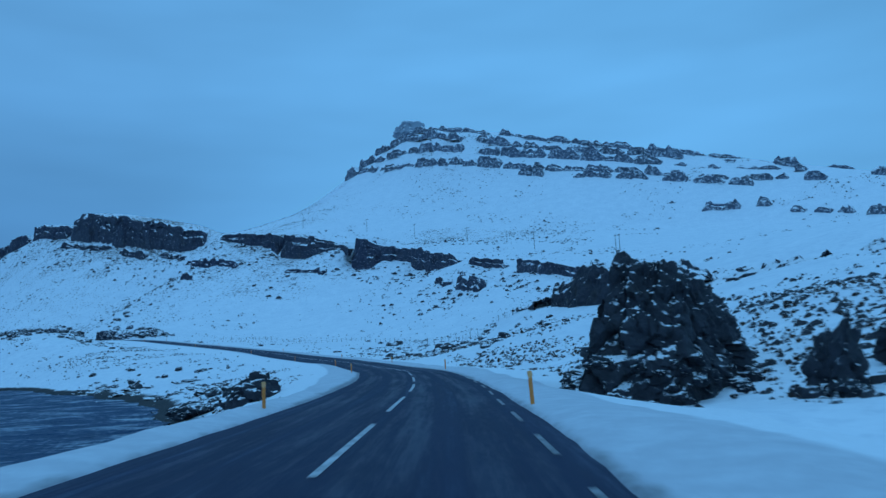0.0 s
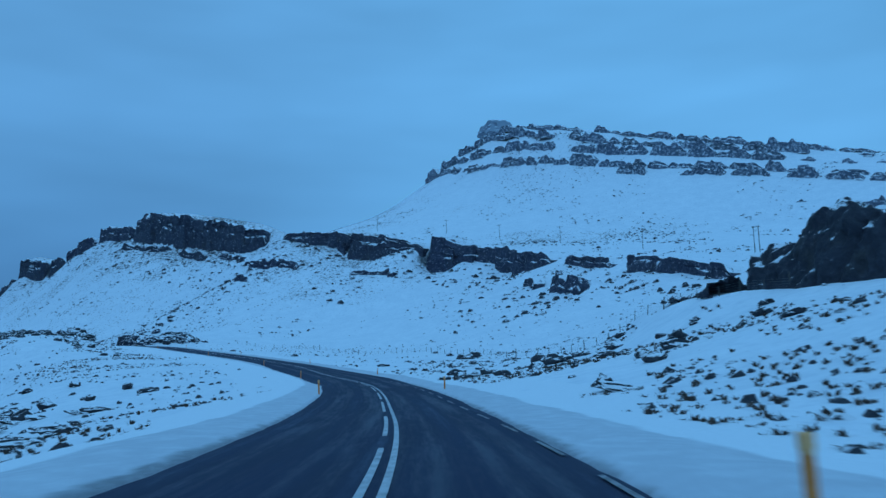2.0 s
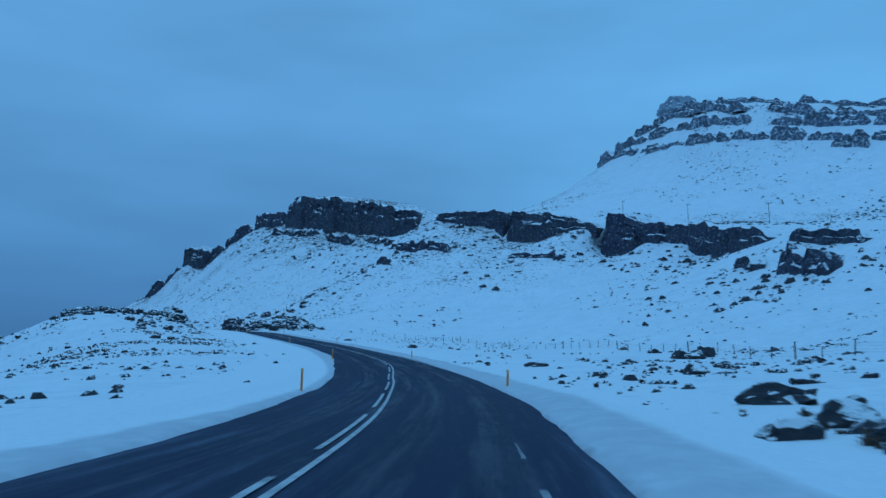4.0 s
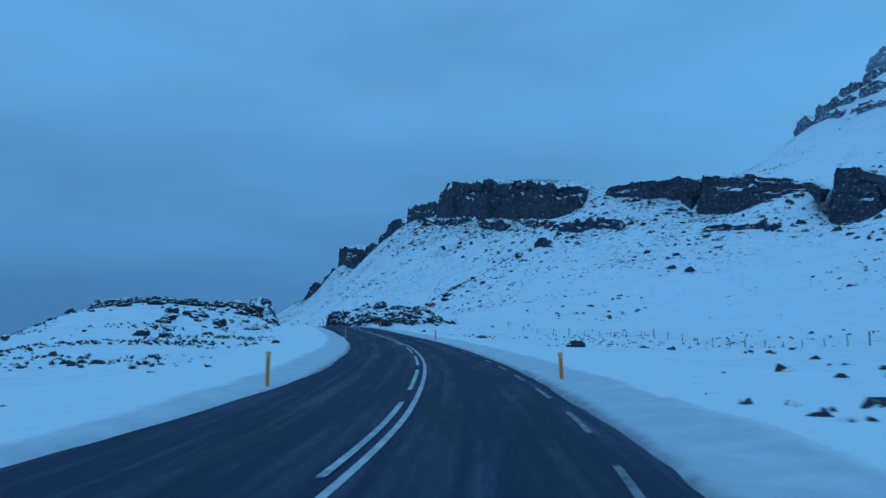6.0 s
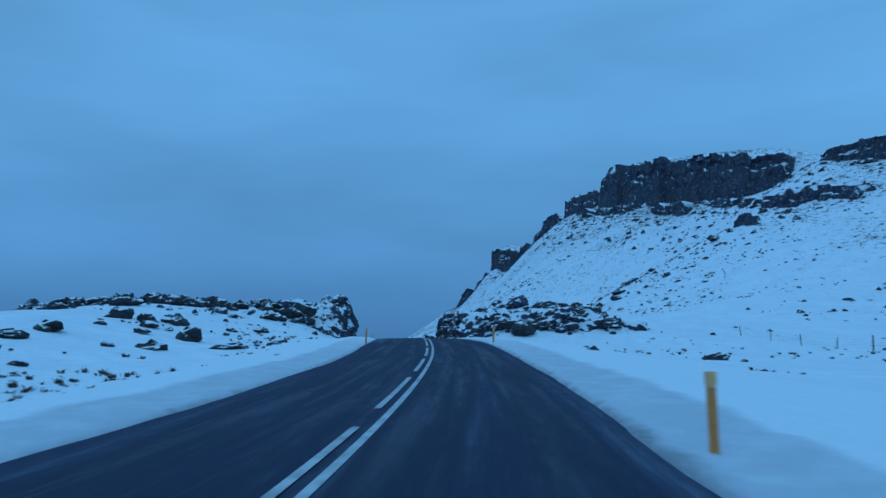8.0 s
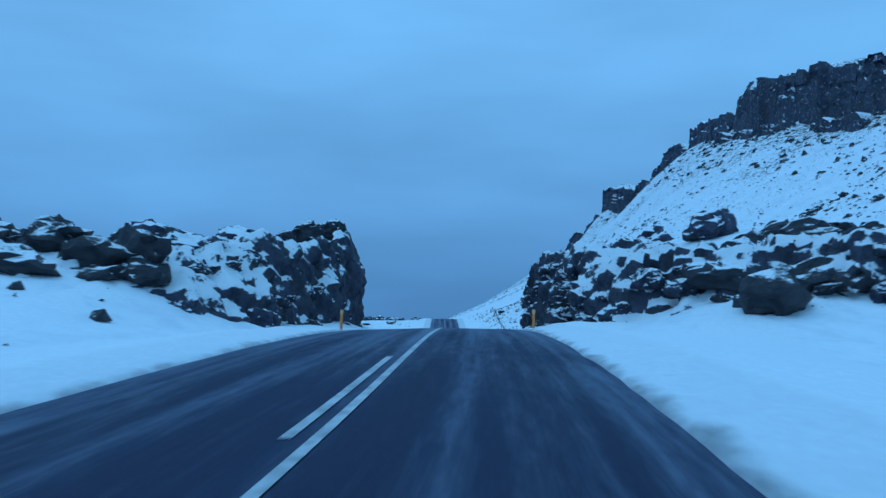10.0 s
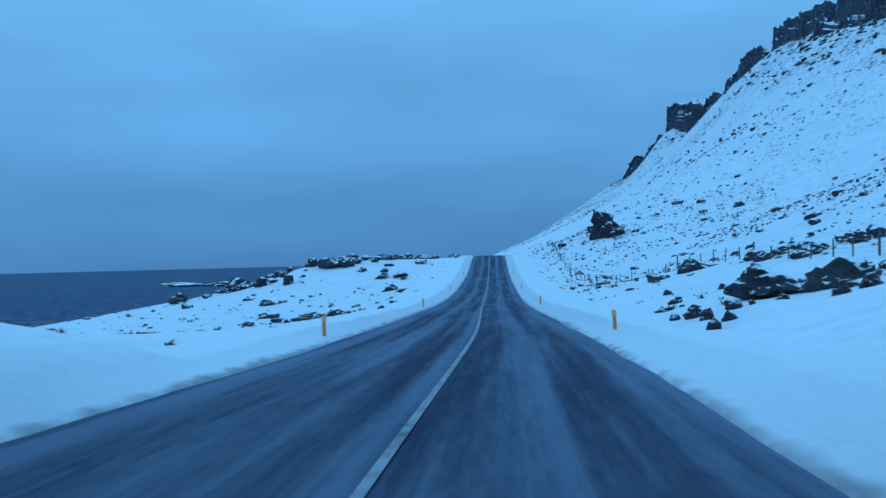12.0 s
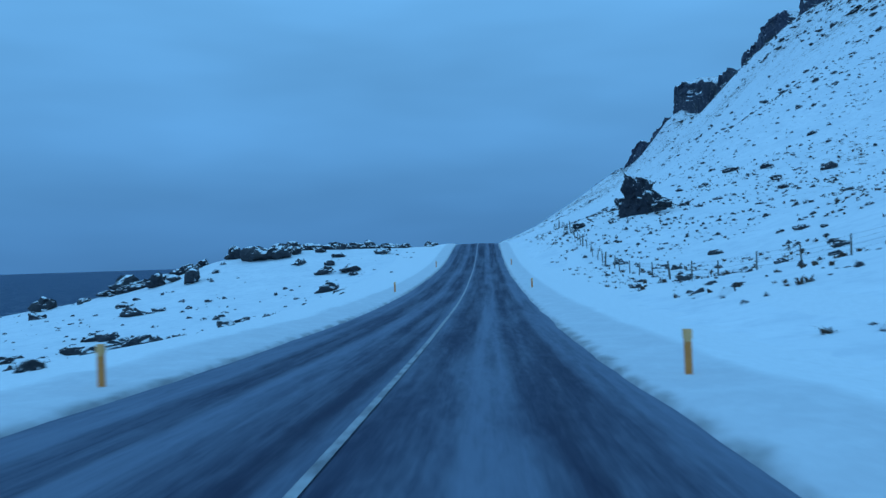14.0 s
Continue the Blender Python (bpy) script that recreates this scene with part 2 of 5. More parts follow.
ctrl = [spaced(p, 14.0) for p in GUIDES.values()] + [spaced(p, 22.0) for p in MOUNT.values()]
edge = LINE[::24]
ctrl += [np.c_[edge[:, :2] + RIGHT[::24] * d, edge[:, 2] - 0.15] for d in (-6.5, 0.0, 6.5)]
# the cliffs along the hillside: x y foot top, from the ridge's nose to the near end
CLIFFS = {
    "nose_low": [(-571, 862, 62, 71), (-551, 851, 69, 83), (-536, 843, 73, 90)],
    "nose_mid": [(-530, 840, 75, 91), (-515, 832, 79, 94), (-504, 826, 88, 100)],
    "nose_high": [(-496, 822, 95, 114), (-486, 817, 97, 116), (-470, 808, 92, 112.5), (-456, 799, 90, 109)],
    "nose_back": [(-450, 796, 89, 110), (-433, 785, 88, 109)],
    "step_low": [(-425, 780, 92, 112.5), (-404, 761, 102, 117)],
    "step_mid": [(-400, 757, 105, 117), (-384, 744, 107, 119.5), (-372, 737, 110, 121)],
    "step_high": [(-368, 734, 111, 124.5), (-352, 722, 112, 125), (-335, 704, 108, 121), (-312, 681, 105, 116.5)],
    "great": [(-303, 672, 102, 120), (-290, 659, 99, 121), (-262, 636, 91, 115.2), (-236, 616, 85, 108.8), (-207, 593, 79.5, 101), (-181, 574, 75, 94), (-165, 562, 76, 87.5)],
    "split": [(-149, 550, 78.6, 83.4), (-130, 537, 73.2, 81), (-112, 526, 69, 78.4), (-104, 521, 65, 77.2)],
    "broad": [(-103, 520, 61, 77), (-86, 511, 58.5, 73.6), (-79, 507, 60, 71.5), (-66, 500, 62, 67.5), (-57, 495.5, 59.5, 65.6)],
    "tower": [(-55, 494.5, 50.3, 68.8), (-45, 487.5, 48, 66.8), (-38, 481, 48, 63.8)],
    "block": [(-36, 479, 51.6, 62.2), (-22, 468, 48.6, 58.6), (-12, 457, 42.2, 55.2), (-2.3, 440, 41.2, 51), (6, 425, 42.2, 47.3)],
    "thin": [(13, 412, 40.8, 44.6), (20, 400, 37.8, 42.4), (27, 379, 34.3, 39.3)],
    "end": [(31, 367, 30.8, 37.8), (39, 343, 28.6, 34.6), (48, 328, 25.6, 31), (56, 316, 23, 28.2)],
}
# low ledges on the slope below them
LEDGES = {
    "a": [(-303, 650, 92.8, 97.2), (-272, 624, 86.6, 91.2), (-246, 602, 81, 85.8)],
    "b": [(-238, 597, 78.2, 83), (-222, 585, 74.6, 80), (-208, 574, 71.2, 76.6)],
    "c": [(-197, 565, 70.6, 75), (-171, 546, 65.4, 69.4)],
    "d": [(-164, 524, 60.6, 64.4), (-145, 512, 56.4, 63), (-127, 500, 53.6, 59)],
    "e": [(-93, 481, 47.6, 51.4), (-69, 468, 45, 48.4)],
    "f": [(-155, 482, 46.6, 50.2), (-146, 477, 46, 49.4)],
    "g": [(-4, 392, 30.4, 34.4), (0, 380, 28.4, 34)],
    "h": [(5, 364, 25, 31.6), (8, 357, 24, 31.6), (14, 340, 22, 28.4)],
}
scarp = []
for table, rows in ((CLIFFS, ((-2.0, 0, 0.0), (1.5, 0, 0.8), (8.5, 1, -0.6), (20.0, 1, -1.0))), (LEDGES, ((-1.5, 0, 0.0), (1.0, 0, 0.4), (5.0, 1, -0.4)))):
    for points in table.values():
        q = along(points, 7.0)
        w = np.gradient(q[:, :2], axis=0)
        w /= np.linalg.norm(w, axis=1)[:, None]
        face = np.stack([w[:, 1], -w[:, 0]], -1)
        for back, top, lift in rows:
            ctrl.append(np.c_[q[:, :2] - back * face, q[:, 3 if top else 2] + lift])
        scarp.append(q)
SCARP = np.vstack(scarp)
# the ground on both sides of the cutting lies about as high as its walls
for n, tops in ((12.5, (1.6, 3.0, 4.4, 5.2, 5.4, 4.2)), (19.0, (2.6, 4.2, 5.6, 6.2, 6.2, 5.0)), (-12.5, (3.4, 3.7, 4.2, 4.9, 5.4, 4.2)), (-19.0, (3.4, 3.7, 4.2, 4.9, 5.4, 4.2))):
    ctrl.append(np.array([tuple(on_road(s, n, up)) for s, up in zip((364, 369, 375, 381, 387, 392), tops)]))
CTRL = np.vstack(ctrl + [np.array(FAR, float)])
_, first = np.unique((CTRL[:, :2] / 2.5).round(), axis=0, return_index=True)
CTRL = CTRL[np.sort(first)]


def span(points, values):
    """Weights of a surface through the control points (cones, with a soft tip)."""
    d = np.sqrt(((points[:, None] - points[None]) ** 2).sum(-1) + 4.0)
    n = len(points)
    a = np.zeros((n + 3, n + 3))
    a[:n, :n] = d - np.eye(n) * 0.6
    a[:n, n], a[:n, n + 1 :] = 1, points / 100
    a[n:, :n] = a[:n, n:].T
    return np.linalg.solve(a, np.r_[values, 0, 0, 0])


WEIGHT = span(CTRL[:, :2], CTRL[:, 2])


def lie(x, y):
    out = np.zeros(len(x))
    for a in range(0, len(x), 5000):
        q = np.stack([x[a : a + 5000], y[a : a + 5000]], -1)
        d = np.sqrt(((q[:, None] - CTRL[None, :, :2]) ** 2).sum(-1) + 4.0)
        out[a : a + 5000] = d @ WEIGHT[:-3] + WEIGHT[-3] + (q / 100) @ WEIGHT[-2:]
    return out


def ground(x, y):
    """The height of the snow at ground points, with its rise and fall."""
    x, y = np.asarray(x, float), np.asarray(y, float)
    z = lie(x, y)
    i, n = to_road(x, y)
    d = np.abs(n)
    far = smooth(12, 70, d)
    hollow = fractal(flat3(x, y, 34.0), 4, 3) * (0.35 + 1.6 * far) + fractal(flat3(x, y, 5.5), 3, 9) * (0.14 + 0.26 * far)
    rock = np.full(len(x), 1e9)
    for q in SCARP[::2]:
        rock = np.minimum(rock, (x - q[0]) ** 2 + (y - q[1]) ** 2)
    z = z + hollow * smooth(5, 16, d) * (0.2 + 0.8 * smooth(10, 35, np.sqrt(rock)))
    under = smooth(5.0, 12.0, d)
    # before the bend the bank falls straight to the shore
    bank = smooth(78, 52, S_ALL[i]) * (n < 0)
    under = under * (1 - bank) + smooth(4.6, 7.2, d) * bank
    near = smooth(12, 26, S_ALL[i]) * smooth(74, 58, S_ALL[i]) * (n > 0)
    under = under * (1 - near) + smooth(4.8, 8.0, d) * near
    return (LINE[i, 2] - 0.30) * (1 - under) + z * under


def ground_at(x, y):
    return float(ground(np.array([x]), np.array([y]))[0])

# ---------------------------------------------------------------- materials


class Paint:
    """A small helper to build a node material."""

    def __init__(self, name):
        self.mat = bpy.data.materials.new(name)
        self.mat.use_nodes = True
        self.n, self.l = self.mat.node_tree.nodes, self.mat.node_tree.links
        self.n.clear()
        self.bsdf = self.n.new("ShaderNodeBsdfPrincipled")
        self.out = self.n.new("ShaderNodeOutputMaterial")
        self.l.new(self.bsdf.outputs[0], self.out.inputs[0])

    def link(self, a, b):
        self.l.new(a, b)
        return a

    def coords(self, kind="Object", scale=(1, 1, 1), rot=(0, 0, 0)):
        c, m = self.n.new("ShaderNodeTexCoord"), self.n.new("ShaderNodeMapping")
        m.inputs["Scale"].default_value, m.inputs["Rotation"].default_value = scale, rot
        self.l.new(c.outputs[kind], m.inputs[0])
        return m.outputs[0]

    def noise(self, at, scale, detail=5.0, rough=0.55, warp=0.0):
        t = self.n.new("ShaderNodeTexNoise")
        t.inputs["Scale"].default_value, t.inputs["Detail"].default_value = scale, detail
        t.inputs["Roughness"].default_value, t.inputs["Distortion"].default_value = rough, warp
        self.l.new(at, t.inputs["Vector"])
        return t.outputs[0]

    def cells(self, at, scale, feature="F1"):
        t = self.n.new("ShaderNodeTexVoronoi")
        t.feature = feature
        t.inputs["Scale"].default_value = scale
        self.l.new(at, t.inputs["Vector"])
        return t.outputs["Distance"]

    def range(self, v, a, b, c=0.0, d=1.0, soft=True):
        t = self.n.new("ShaderNodeMapRange")
        t.interpolation_type = "SMOOTHSTEP" if soft else "LINEAR"
        for k, x in enumerate((a, b, c, d)):
            t.inputs[1 + k].default_value = x
        self.l.new(v, t.inputs[0])
        return t.outputs[0]

    def math(self, op, a, b):
        t = self.n.new("ShaderNodeMath")
        t.operation = op
        for k, v in enumerate((a, b)):
            if isinstance(v, (int, float)):
                t.inputs[k].default_value = v
            else:
                self.l.new(v, t.inputs[k])
        return t.outputs[0]

    def mix(self, f, a, b):
        t = self.n.new("ShaderNodeMix")
        t.data_type = "RGBA"
        for slot, v in (("Factor", f), (6, a), (7, b)):
            if isinstance(v, (int, float)):
                t.inputs[slot].default_value = v
            elif isinstance(v, tuple):
                t.inputs[slot].default_value = (*v, 1)
            else:
                self.l.new(v, t.inputs[slot])
        return t.outputs[2]

    def bump(self, height, strength, distance, after=None):
        t = self.n.new("ShaderNodeBump")
        t.inputs["Strength"].default_value, t.inputs["Distance"].default_value = strength, distance
        self.l.new(height, t.inputs["Height"])
        if after is not None:
            self.l.new(after, t.inputs["Normal"])
        return t.outputs[0]

    def upward(self):
        g, s = self.n.new("ShaderNodeNewGeometry"), self.n.new("ShaderNodeSeparateXYZ")
        self.l.new(g.outputs["Normal"], s.inputs[0])
        return s.outputs["Z"]

    def attribute(self, name):
        a = self.n.new("ShaderNodeAttribute")
        a.attribute_name = name
        return a.outputs["Fac"]

    def random(self):
        return self.n.new("ShaderNodeObjectInfo").outputs["Random"]

    def island(self):
        return self.n.new("ShaderNodeNewGeometry").outputs["Random Per Island"]

    def finish(self, colour, rough=0.8, normal=None, metal=0.0, spec=0.5):
        for slot, v in (("Base Color", colour), ("Roughness", rough), ("Metallic", metal), ("Specular IOR Level", spec)):
            if isinstance(v, tuple):
                self.bsdf.inputs[slot].default_value = (*v, 1)
            elif isinstance(v, (int, float)):
                self.bsdf.inputs[slot].default_value = v
            else:
                self.l.new(v, self.bsdf.inputs[slot])
        if normal is not None:
            self.l.new(normal, self.bsdf.inputs["Normal"])
        return self.mat


SNOW = (0.84, 0.87, 0.90)


def make_snow_ground():
    p = Paint("snow_over_turf")
    o = p.coords()
    bare = p.attribute("bare")
    blotch = p.noise(o, 0.045, 4, 0.6)
    fine = p.noise(p.coords(scale=(1, 1, 1.6)), 0.55, 6, 0.68, 0.3)
    grain = p.noise(o, 2.6, 5, 0.7)
    # thin snow: turf and stones come through where the cover is low
    cover = p.math("ADD", p.math("MULTIPLY", fine, 0.62), p.math("MULTIPLY", grain, 0.30))
    cover = p.math("ADD", cover, p.math("MULTIPLY", blotch, 0.22))
    limit = p.math("SUBTRACT", 0.93, p.math("MULTIPLY", bare, 0.42))
    through_snow = p.range(p.math("SUBTRACT", cover, limit), -0.015, 0.05)
    steep = p.range(p.math("ADD", p.upward(), p.math("MULTIPLY", fine, 0.25)), 0.56, 0.70, 1.0, 0.0)
    turf = p.mix(p.noise(o, 0.9, 3), (0.060, 0.052, 0.042), (0.150, 0.095, 0.060))
    rock = p.mix(p.noise(o, 1.7, 6, 0.7), (0.030, 0.032, 0.036), (0.095, 0.092, 0.090))
    white = p.mix(p.range(p.noise(o, 0.16, 5, 0.6), 0.3, 0.72), (0.76, 0.80, 0.84), SNOW)
    white = p.mix(p.range(p.noise(o, 0.75, 6, 0.7, 0.4), 0.42, 0.72, 0.0, 0.55), white, (0.60, 0.65, 0.71))
    colour = p.mix(through_snow, white, turf)
    colour = p.mix(steep, colour, rock)
    # rock washed bare by the tide
    high = p.n.new("ShaderNodeSeparateXYZ")
    p.link(o, high.inputs[0])
    colour = p.mix(p.range(p.math("ADD", high.outputs["Z"], p.math("MULTIPLY", fine, 0.9)), -3.95, -3.7, 1.0, 0.0), colour, (0.022, 0.021, 0.022))
    normal = p.bump(p.noise(o, 0.8, 6, 0.6), 0.5, 0.35)
    normal = p.bump(grain, 0.35, 0.08, normal)
    return p.finish(colour, 0.75, normal, spec=0.25)


def make_rock(name, dark, light, snow_from=0.52, snow_haze=0.0, scale=1.0):
    p = Paint(name)
    o = p.coords()
    big, mid = p.noise(o, 0.30 / scale, 5, 0.6, 0.4), p.noise(o, 1.5 / scale, 7, 0.68)
    fine = p.noise(o, 7.0 / scale, 5, 0.7)
    stone = p.mix(p.range(mid, 0.3, 0.75), dark, light)
    stone = p.mix(p.math("MULTIPLY", p.range(big, 0.52, 0.75), 0.45), stone, (0.085, 0.070, 0.052))
    stone = p.mix(p.math("MULTIPLY", p.random(), 0.35), stone, (0.055, 0.057, 0.062))
    # joints, bent by noise so that no two blocks are alike, and only here and there open
    bend = p.n.new("ShaderNodeVectorMath")
    bend.operation = "MULTIPLY_ADD"
    wave = p.n.new("ShaderNodeTexNoise")
    wave.inputs["Scale"].default_value, wave.inputs["Detail"].default_value = 0.9 / scale, 4.0
    p.link(o, wave.inputs["Vector"])
    p.link(wave.outputs["Color"], bend.inputs[0])
    bend.inputs[1].default_value = (1.6 * scale, 1.6 * scale, 1.6 * scale)
    p.link(p.coords(scale=(1, 1, 0.5)), bend.inputs[2])
    crack = p.cells(bend.outputs[0], 0.9 / scale, "DISTANCE_TO_EDGE")
    stone = p.mix(p.math("MULTIPLY", p.range(crack, 0.0, 0.05, 0.6, 0.0), p.range(big, 0.42, 0.60)), stone, (0.010, 0.010, 0.013))
    lie_up = p.math("ADD", p.upward(), p.math("MULTIPLY", p.math("SUBTRACT", mid, 0.5), 0.75))
    lie_up = p.math("ADD", lie_up, p.math("MULTIPLY", p.math("SUBTRACT", big, 0.5), 0.5))
    lie_up = p.math("ADD", lie_up, p.math("MULTIPLY", p.math("SUBTRACT", fine, 0.5), 0.45))
    snowy = p.range(lie_up, snow_from, snow_from + 0.10)
    # pale specks: snow caught in the rock, on far bands painted haze too
    if snow_haze:
        pale_specks = p.range(p.math("ADD", p.math("MULTIPLY", fine, 0.22), p.math("MULTIPLY", mid, 0.78)), 0.62 - snow_haze, 0.80 - snow_haze, 0.0, 0.9)
        snowy = p.math("MAXIMUM", snowy, pale_specks)
    colour = p.mix(snowy, stone, SNOW)
    normal = p.bump(mid, 0.8, 0.30 * scale)
    normal = p.bump(crack, 0.5, 0.20 * scale, normal)
    normal = p.bump(fine, 0.6, 0.10 * scale, normal)
    return p.finish(colour, p.range(snowy, 0, 1, 0.62, 0.8), normal, spec=0.3)


def make_asphalt():
    """Wet, salted asphalt: dark wheel tracks and pale dry-salt and slush streaks that run along it (UV: metres across and along)."""
    p = Paint("wet_salted_asphalt")
    c = p.n.new("ShaderNodeTexCoord")
    s = p.n.new("ShaderNodeSeparateXYZ")
    p.link(c.outputs["UV"], s.inputs[0])
    across, far = s.outputs["X"], s.outputs["Y"]
    m = p.n.new("ShaderNodeMapping")
    m.inputs["Scale"].default_value = (1.0, 0.022, 1)
    p.link(c.outputs["UV"], m.inputs[0])
    streak = p.noise(m.outputs[0], 2.0, 6, 0.62)
    m2 = p.n.new("ShaderNodeMapping")
    m2.inputs["Scale"].default_value = (1.0, 0.10, 1)
    p.link(c.outputs["UV"], m2.inputs[0])
    patch = p.noise(m2.outputs[0], 0.9, 6, 0.66, 0.4)
    grain = p.noise(c.outputs["UV"], 60.0, 3, 0.7)
    # slush left between the wheel tracks, at 1.75 m from the middle and along it
    lane = p.math("ABSOLUTE", p.math("SUBTRACT", p.math("ABSOLUTE", across, 0), 1.55), 0)
    between = p.math("ADD", p.range(lane, 0.18, 0.50, 0.085, 0.0), p.range(lane, 1.20, 1.55, 0.0, 0.10))
    between = p.math("MULTIPLY", between, p.range(far, 372.0, 410.0, 1.0, 1.35))
    later = p.range(far, 315.0, 362.0, 0.0, 0.19)
    later = p.math("ADD", later, p.math("MULTIPLY", p.range(far, 352.0, 366.0, 0.0, 0.05), p.range(far, 376.0, 392.0, 1.0, 0.0)))
    field = p.math("ADD", p.math("ADD", p.math("MULTIPLY", streak, 0.50), p.math("ADD", p.math("MULTIPLY", patch, 0.36), 0.07)), p.math("ADD", between, later))
    m3 = p.n.new("ShaderNodeMapping")
    m3.inputs["Scale"].default_value = (1.0, 0.16, 1)
    p.link(c.outputs["UV"], m3.inputs[0])
    torn = p.noise(m3.outputs[0], 7.0, 6, 0.7, 0.6)
    field = p.math("ADD", field, p.math("MULTIPLY", p.math("SUBTRACT", torn, 0.5), 0.22))
    slush = p.range(field, 0.56, 0.92, 0.0, 0.50)
    tar = p.mix(grain, (0.004, 0.008, 0.028), (0.010, 0.018, 0.060))
    tar = p.mix(p.range(patch, 0.35, 0.7), tar, (0.008, 0.012, 0.036))
    # thin salt film
    tar = p.mix(p.range(field, 0.46, 0.62, 0.0, 0.04), tar, (0.32, 0.38, 0.46))
    colour = p.mix(slush, tar, (0.27, 0.35, 0.47))
    rough = p.range(field, 0.40, 0.62, 0.46, 0.75)
    return p.finish(colour, rough, p.bump(grain, 0.35, 0.01), spec=0.12)


def make_road_paint(name, worn, fresh):
    p = Paint(name)
    o = p.coords()
    wear = p.range(p.noise(o, 3.0, 6, 0.7), 0.30, 0.62)
    return p.finish(p.mix(wear, worn, fresh), 0.55)


def make_verge():
    """Ploughed snow beside the road: dirty and grey by the asphalt, clean further out (UV x: metres from the asphalt's edge)."""
    p = Paint("ploughed_snow")
    c = p.n.new("ShaderNodeTexCoord")
    s = p.n.new("ShaderNodeSeparateXYZ")
    p.link(c.outputs["UV"], s.inputs[0])
    o = p.coords()
    lump = p.noise(o, 1.1, 6, 0.62)
    fine = p.noise(o, 6.0, 5, 0.7)
    out = p.math("ADD", s.outputs["X"], p.math("MULTIPLY", p.math("SUBTRACT", lump, 0.5), 0.9))
    dirty = p.range(out, -0.05, 0.32, 0.75, 0.0)
    out2 = p.math("ADD", s.outputs["X"], p.math("MULTIPLY", p.math("SUBTRACT", lump, 0.5), 0.5))
    out2 = p.math("SUBTRACT", out2, p.range(s.outputs["Y"], 60.0, 170.0, 1.3, 0.0))
    grey = p.math("MULTIPLY", p.range(out2, 1.6, 2.05, 0.60, 0.0), p.range(lump, 0.30, 0.62, 0.65, 1.0))
    grey = p.math("MULTIPLY", grey, p.math("ADD", p.range(s.outputs["Y"], 300.0, 350.0, 1.0, 0.2), p.range(s.outputs["Y"], 396.0, 420.0, 0.0, 0.5)))
    colour = p.mix(p.range(fine, 0.3, 0.7), (0.76, 0.79, 0.82), SNOW)
    colour = p.mix(grey, colour, (0.37, 0.375, 0.42))
    colour = p.mix(p.math("MULTIPLY", dirty, p.range(fine, 0.25, 0.6, 0.55, 1.0)), colour, (0.12, 0.125, 0.135))
    clod = p.range(p.noise(o, 2.2, 5, 0.7), 0.70, 0.76)
    colour = p.mix(p.math("MULTIPLY", clod, p.range(out, 1.0, 4.0, 0.6, 0.0)), colour, (0.12, 0.10, 0.085))
    normal = p.bump(lump, 0.6, 0.20)
    normal = p.bump(fine, 0.4, 0.04, normal)
    return p.finish(colour, 0.72, normal, spec=0.25)


def make_sea():
    p = Paint("cold_sea_water")
    o = p.coords()
    swell = p.noise(p.coords(scale=(0.6, 1.0, 1), rot=(0, 0, 0.6)), 0.22, 7, 0.62, 0.5)
    chop = p.noise(o, 1.6, 6, 0.65)
    foam = p.math("MULTIPLY", p.range(p.math("ADD", p.math("MULTIPLY", swell, 0.6), p.math("MULTIPLY", chop, 0.4)), 0.49, 0.62), p.attribute("shallow"))
    colour = p.mix(foam, (0.011, 0.050, 0.115), (0.52, 0.62, 0.70))
    normal = p.bump(swell, 1.0, 2.2)
    normal = p.bump(chop, 0.8, 0.40, normal)
    return p.finish(colour, p.range(foam, 0, 1, 0.50, 0.8), normal, spec=0.10)


def make_plain(name, a, b, scale=8.0, rough=0.6, metal=0.0, bump=0.0):
    p = Paint(name)
    t = p.noise(p.coords(), scale, 5, 0.65)
    normal = p.bump(t, bump, 0.02) if bump else None
    return p.finish(p.mix(p.range(t, 0.28, 0.72), a, b), rough, normal, metal)


def make_grass():
    p = Paint("withered_grass")
    return p.finish(p.mix(p.island(), (0.050, 0.034, 0.030), (0.14, 0.085, 0.062)), 0.85, spec=0.2)


MAT_GROUND = make_snow_ground()
MAT_CLIFF = make_rock("basalt_cliff", (0.022, 0.024, 0.046), (0.080, 0.083, 0.128), 0.54, 0.07, 1.7)
MAT_WALL = make_rock("blasted_basalt", (0.016, 0.018, 0.036), (0.092, 0.094, 0.148), 0.54, 0.0, 1.2)
# distance haze is put into the base colour of these two far rocks
MAT_BAND = make_rock("haze_pale_basalt", (0.090, 0.105, 0.150), (0.200, 0.220, 0.280), 0.46, 0.14, 3.2)
MAT_KNOB = make_rock("haze_paler_basalt", (0.30, 0.34, 0.40), (0.42, 0.46, 0.52), 0.60, 0.0, 6.0)
MAT_ROCK = make_rock("dark_basalt", (0.010, 0.011, 0.018), (0.040, 0.041, 0.058), 0.74, 0.0, 1.0)
MAT_CRAG = make_rock("dark_crag_basalt", (0.013, 0.014, 0.024), (0.046, 0.047, 0.066), 0.66, 0.02, 1.2)
MAT_STONE = make_rock("loose_basalt", (0.018, 0.019, 0.028), (0.062, 0.060, 0.070), 0.74, 0.0, 0.8)
MAT_ASPHALT = make_asphalt()
MAT_LINE = make_road_paint("worn_white_road_paint", (0.20, 0.21, 0.22), (0.54, 0.55, 0.56))
MAT_EDGE = make_road_paint("nearly_worn_off_road_paint", (0.03, 0.034, 0.042), (0.26, 0.27, 0.28))
MAT_WORN = make_road_paint("half_worn_road_paint", (0.07, 0.075, 0.09), (0.36, 0.38, 0.41))
MAT_VERGE = make_verge()
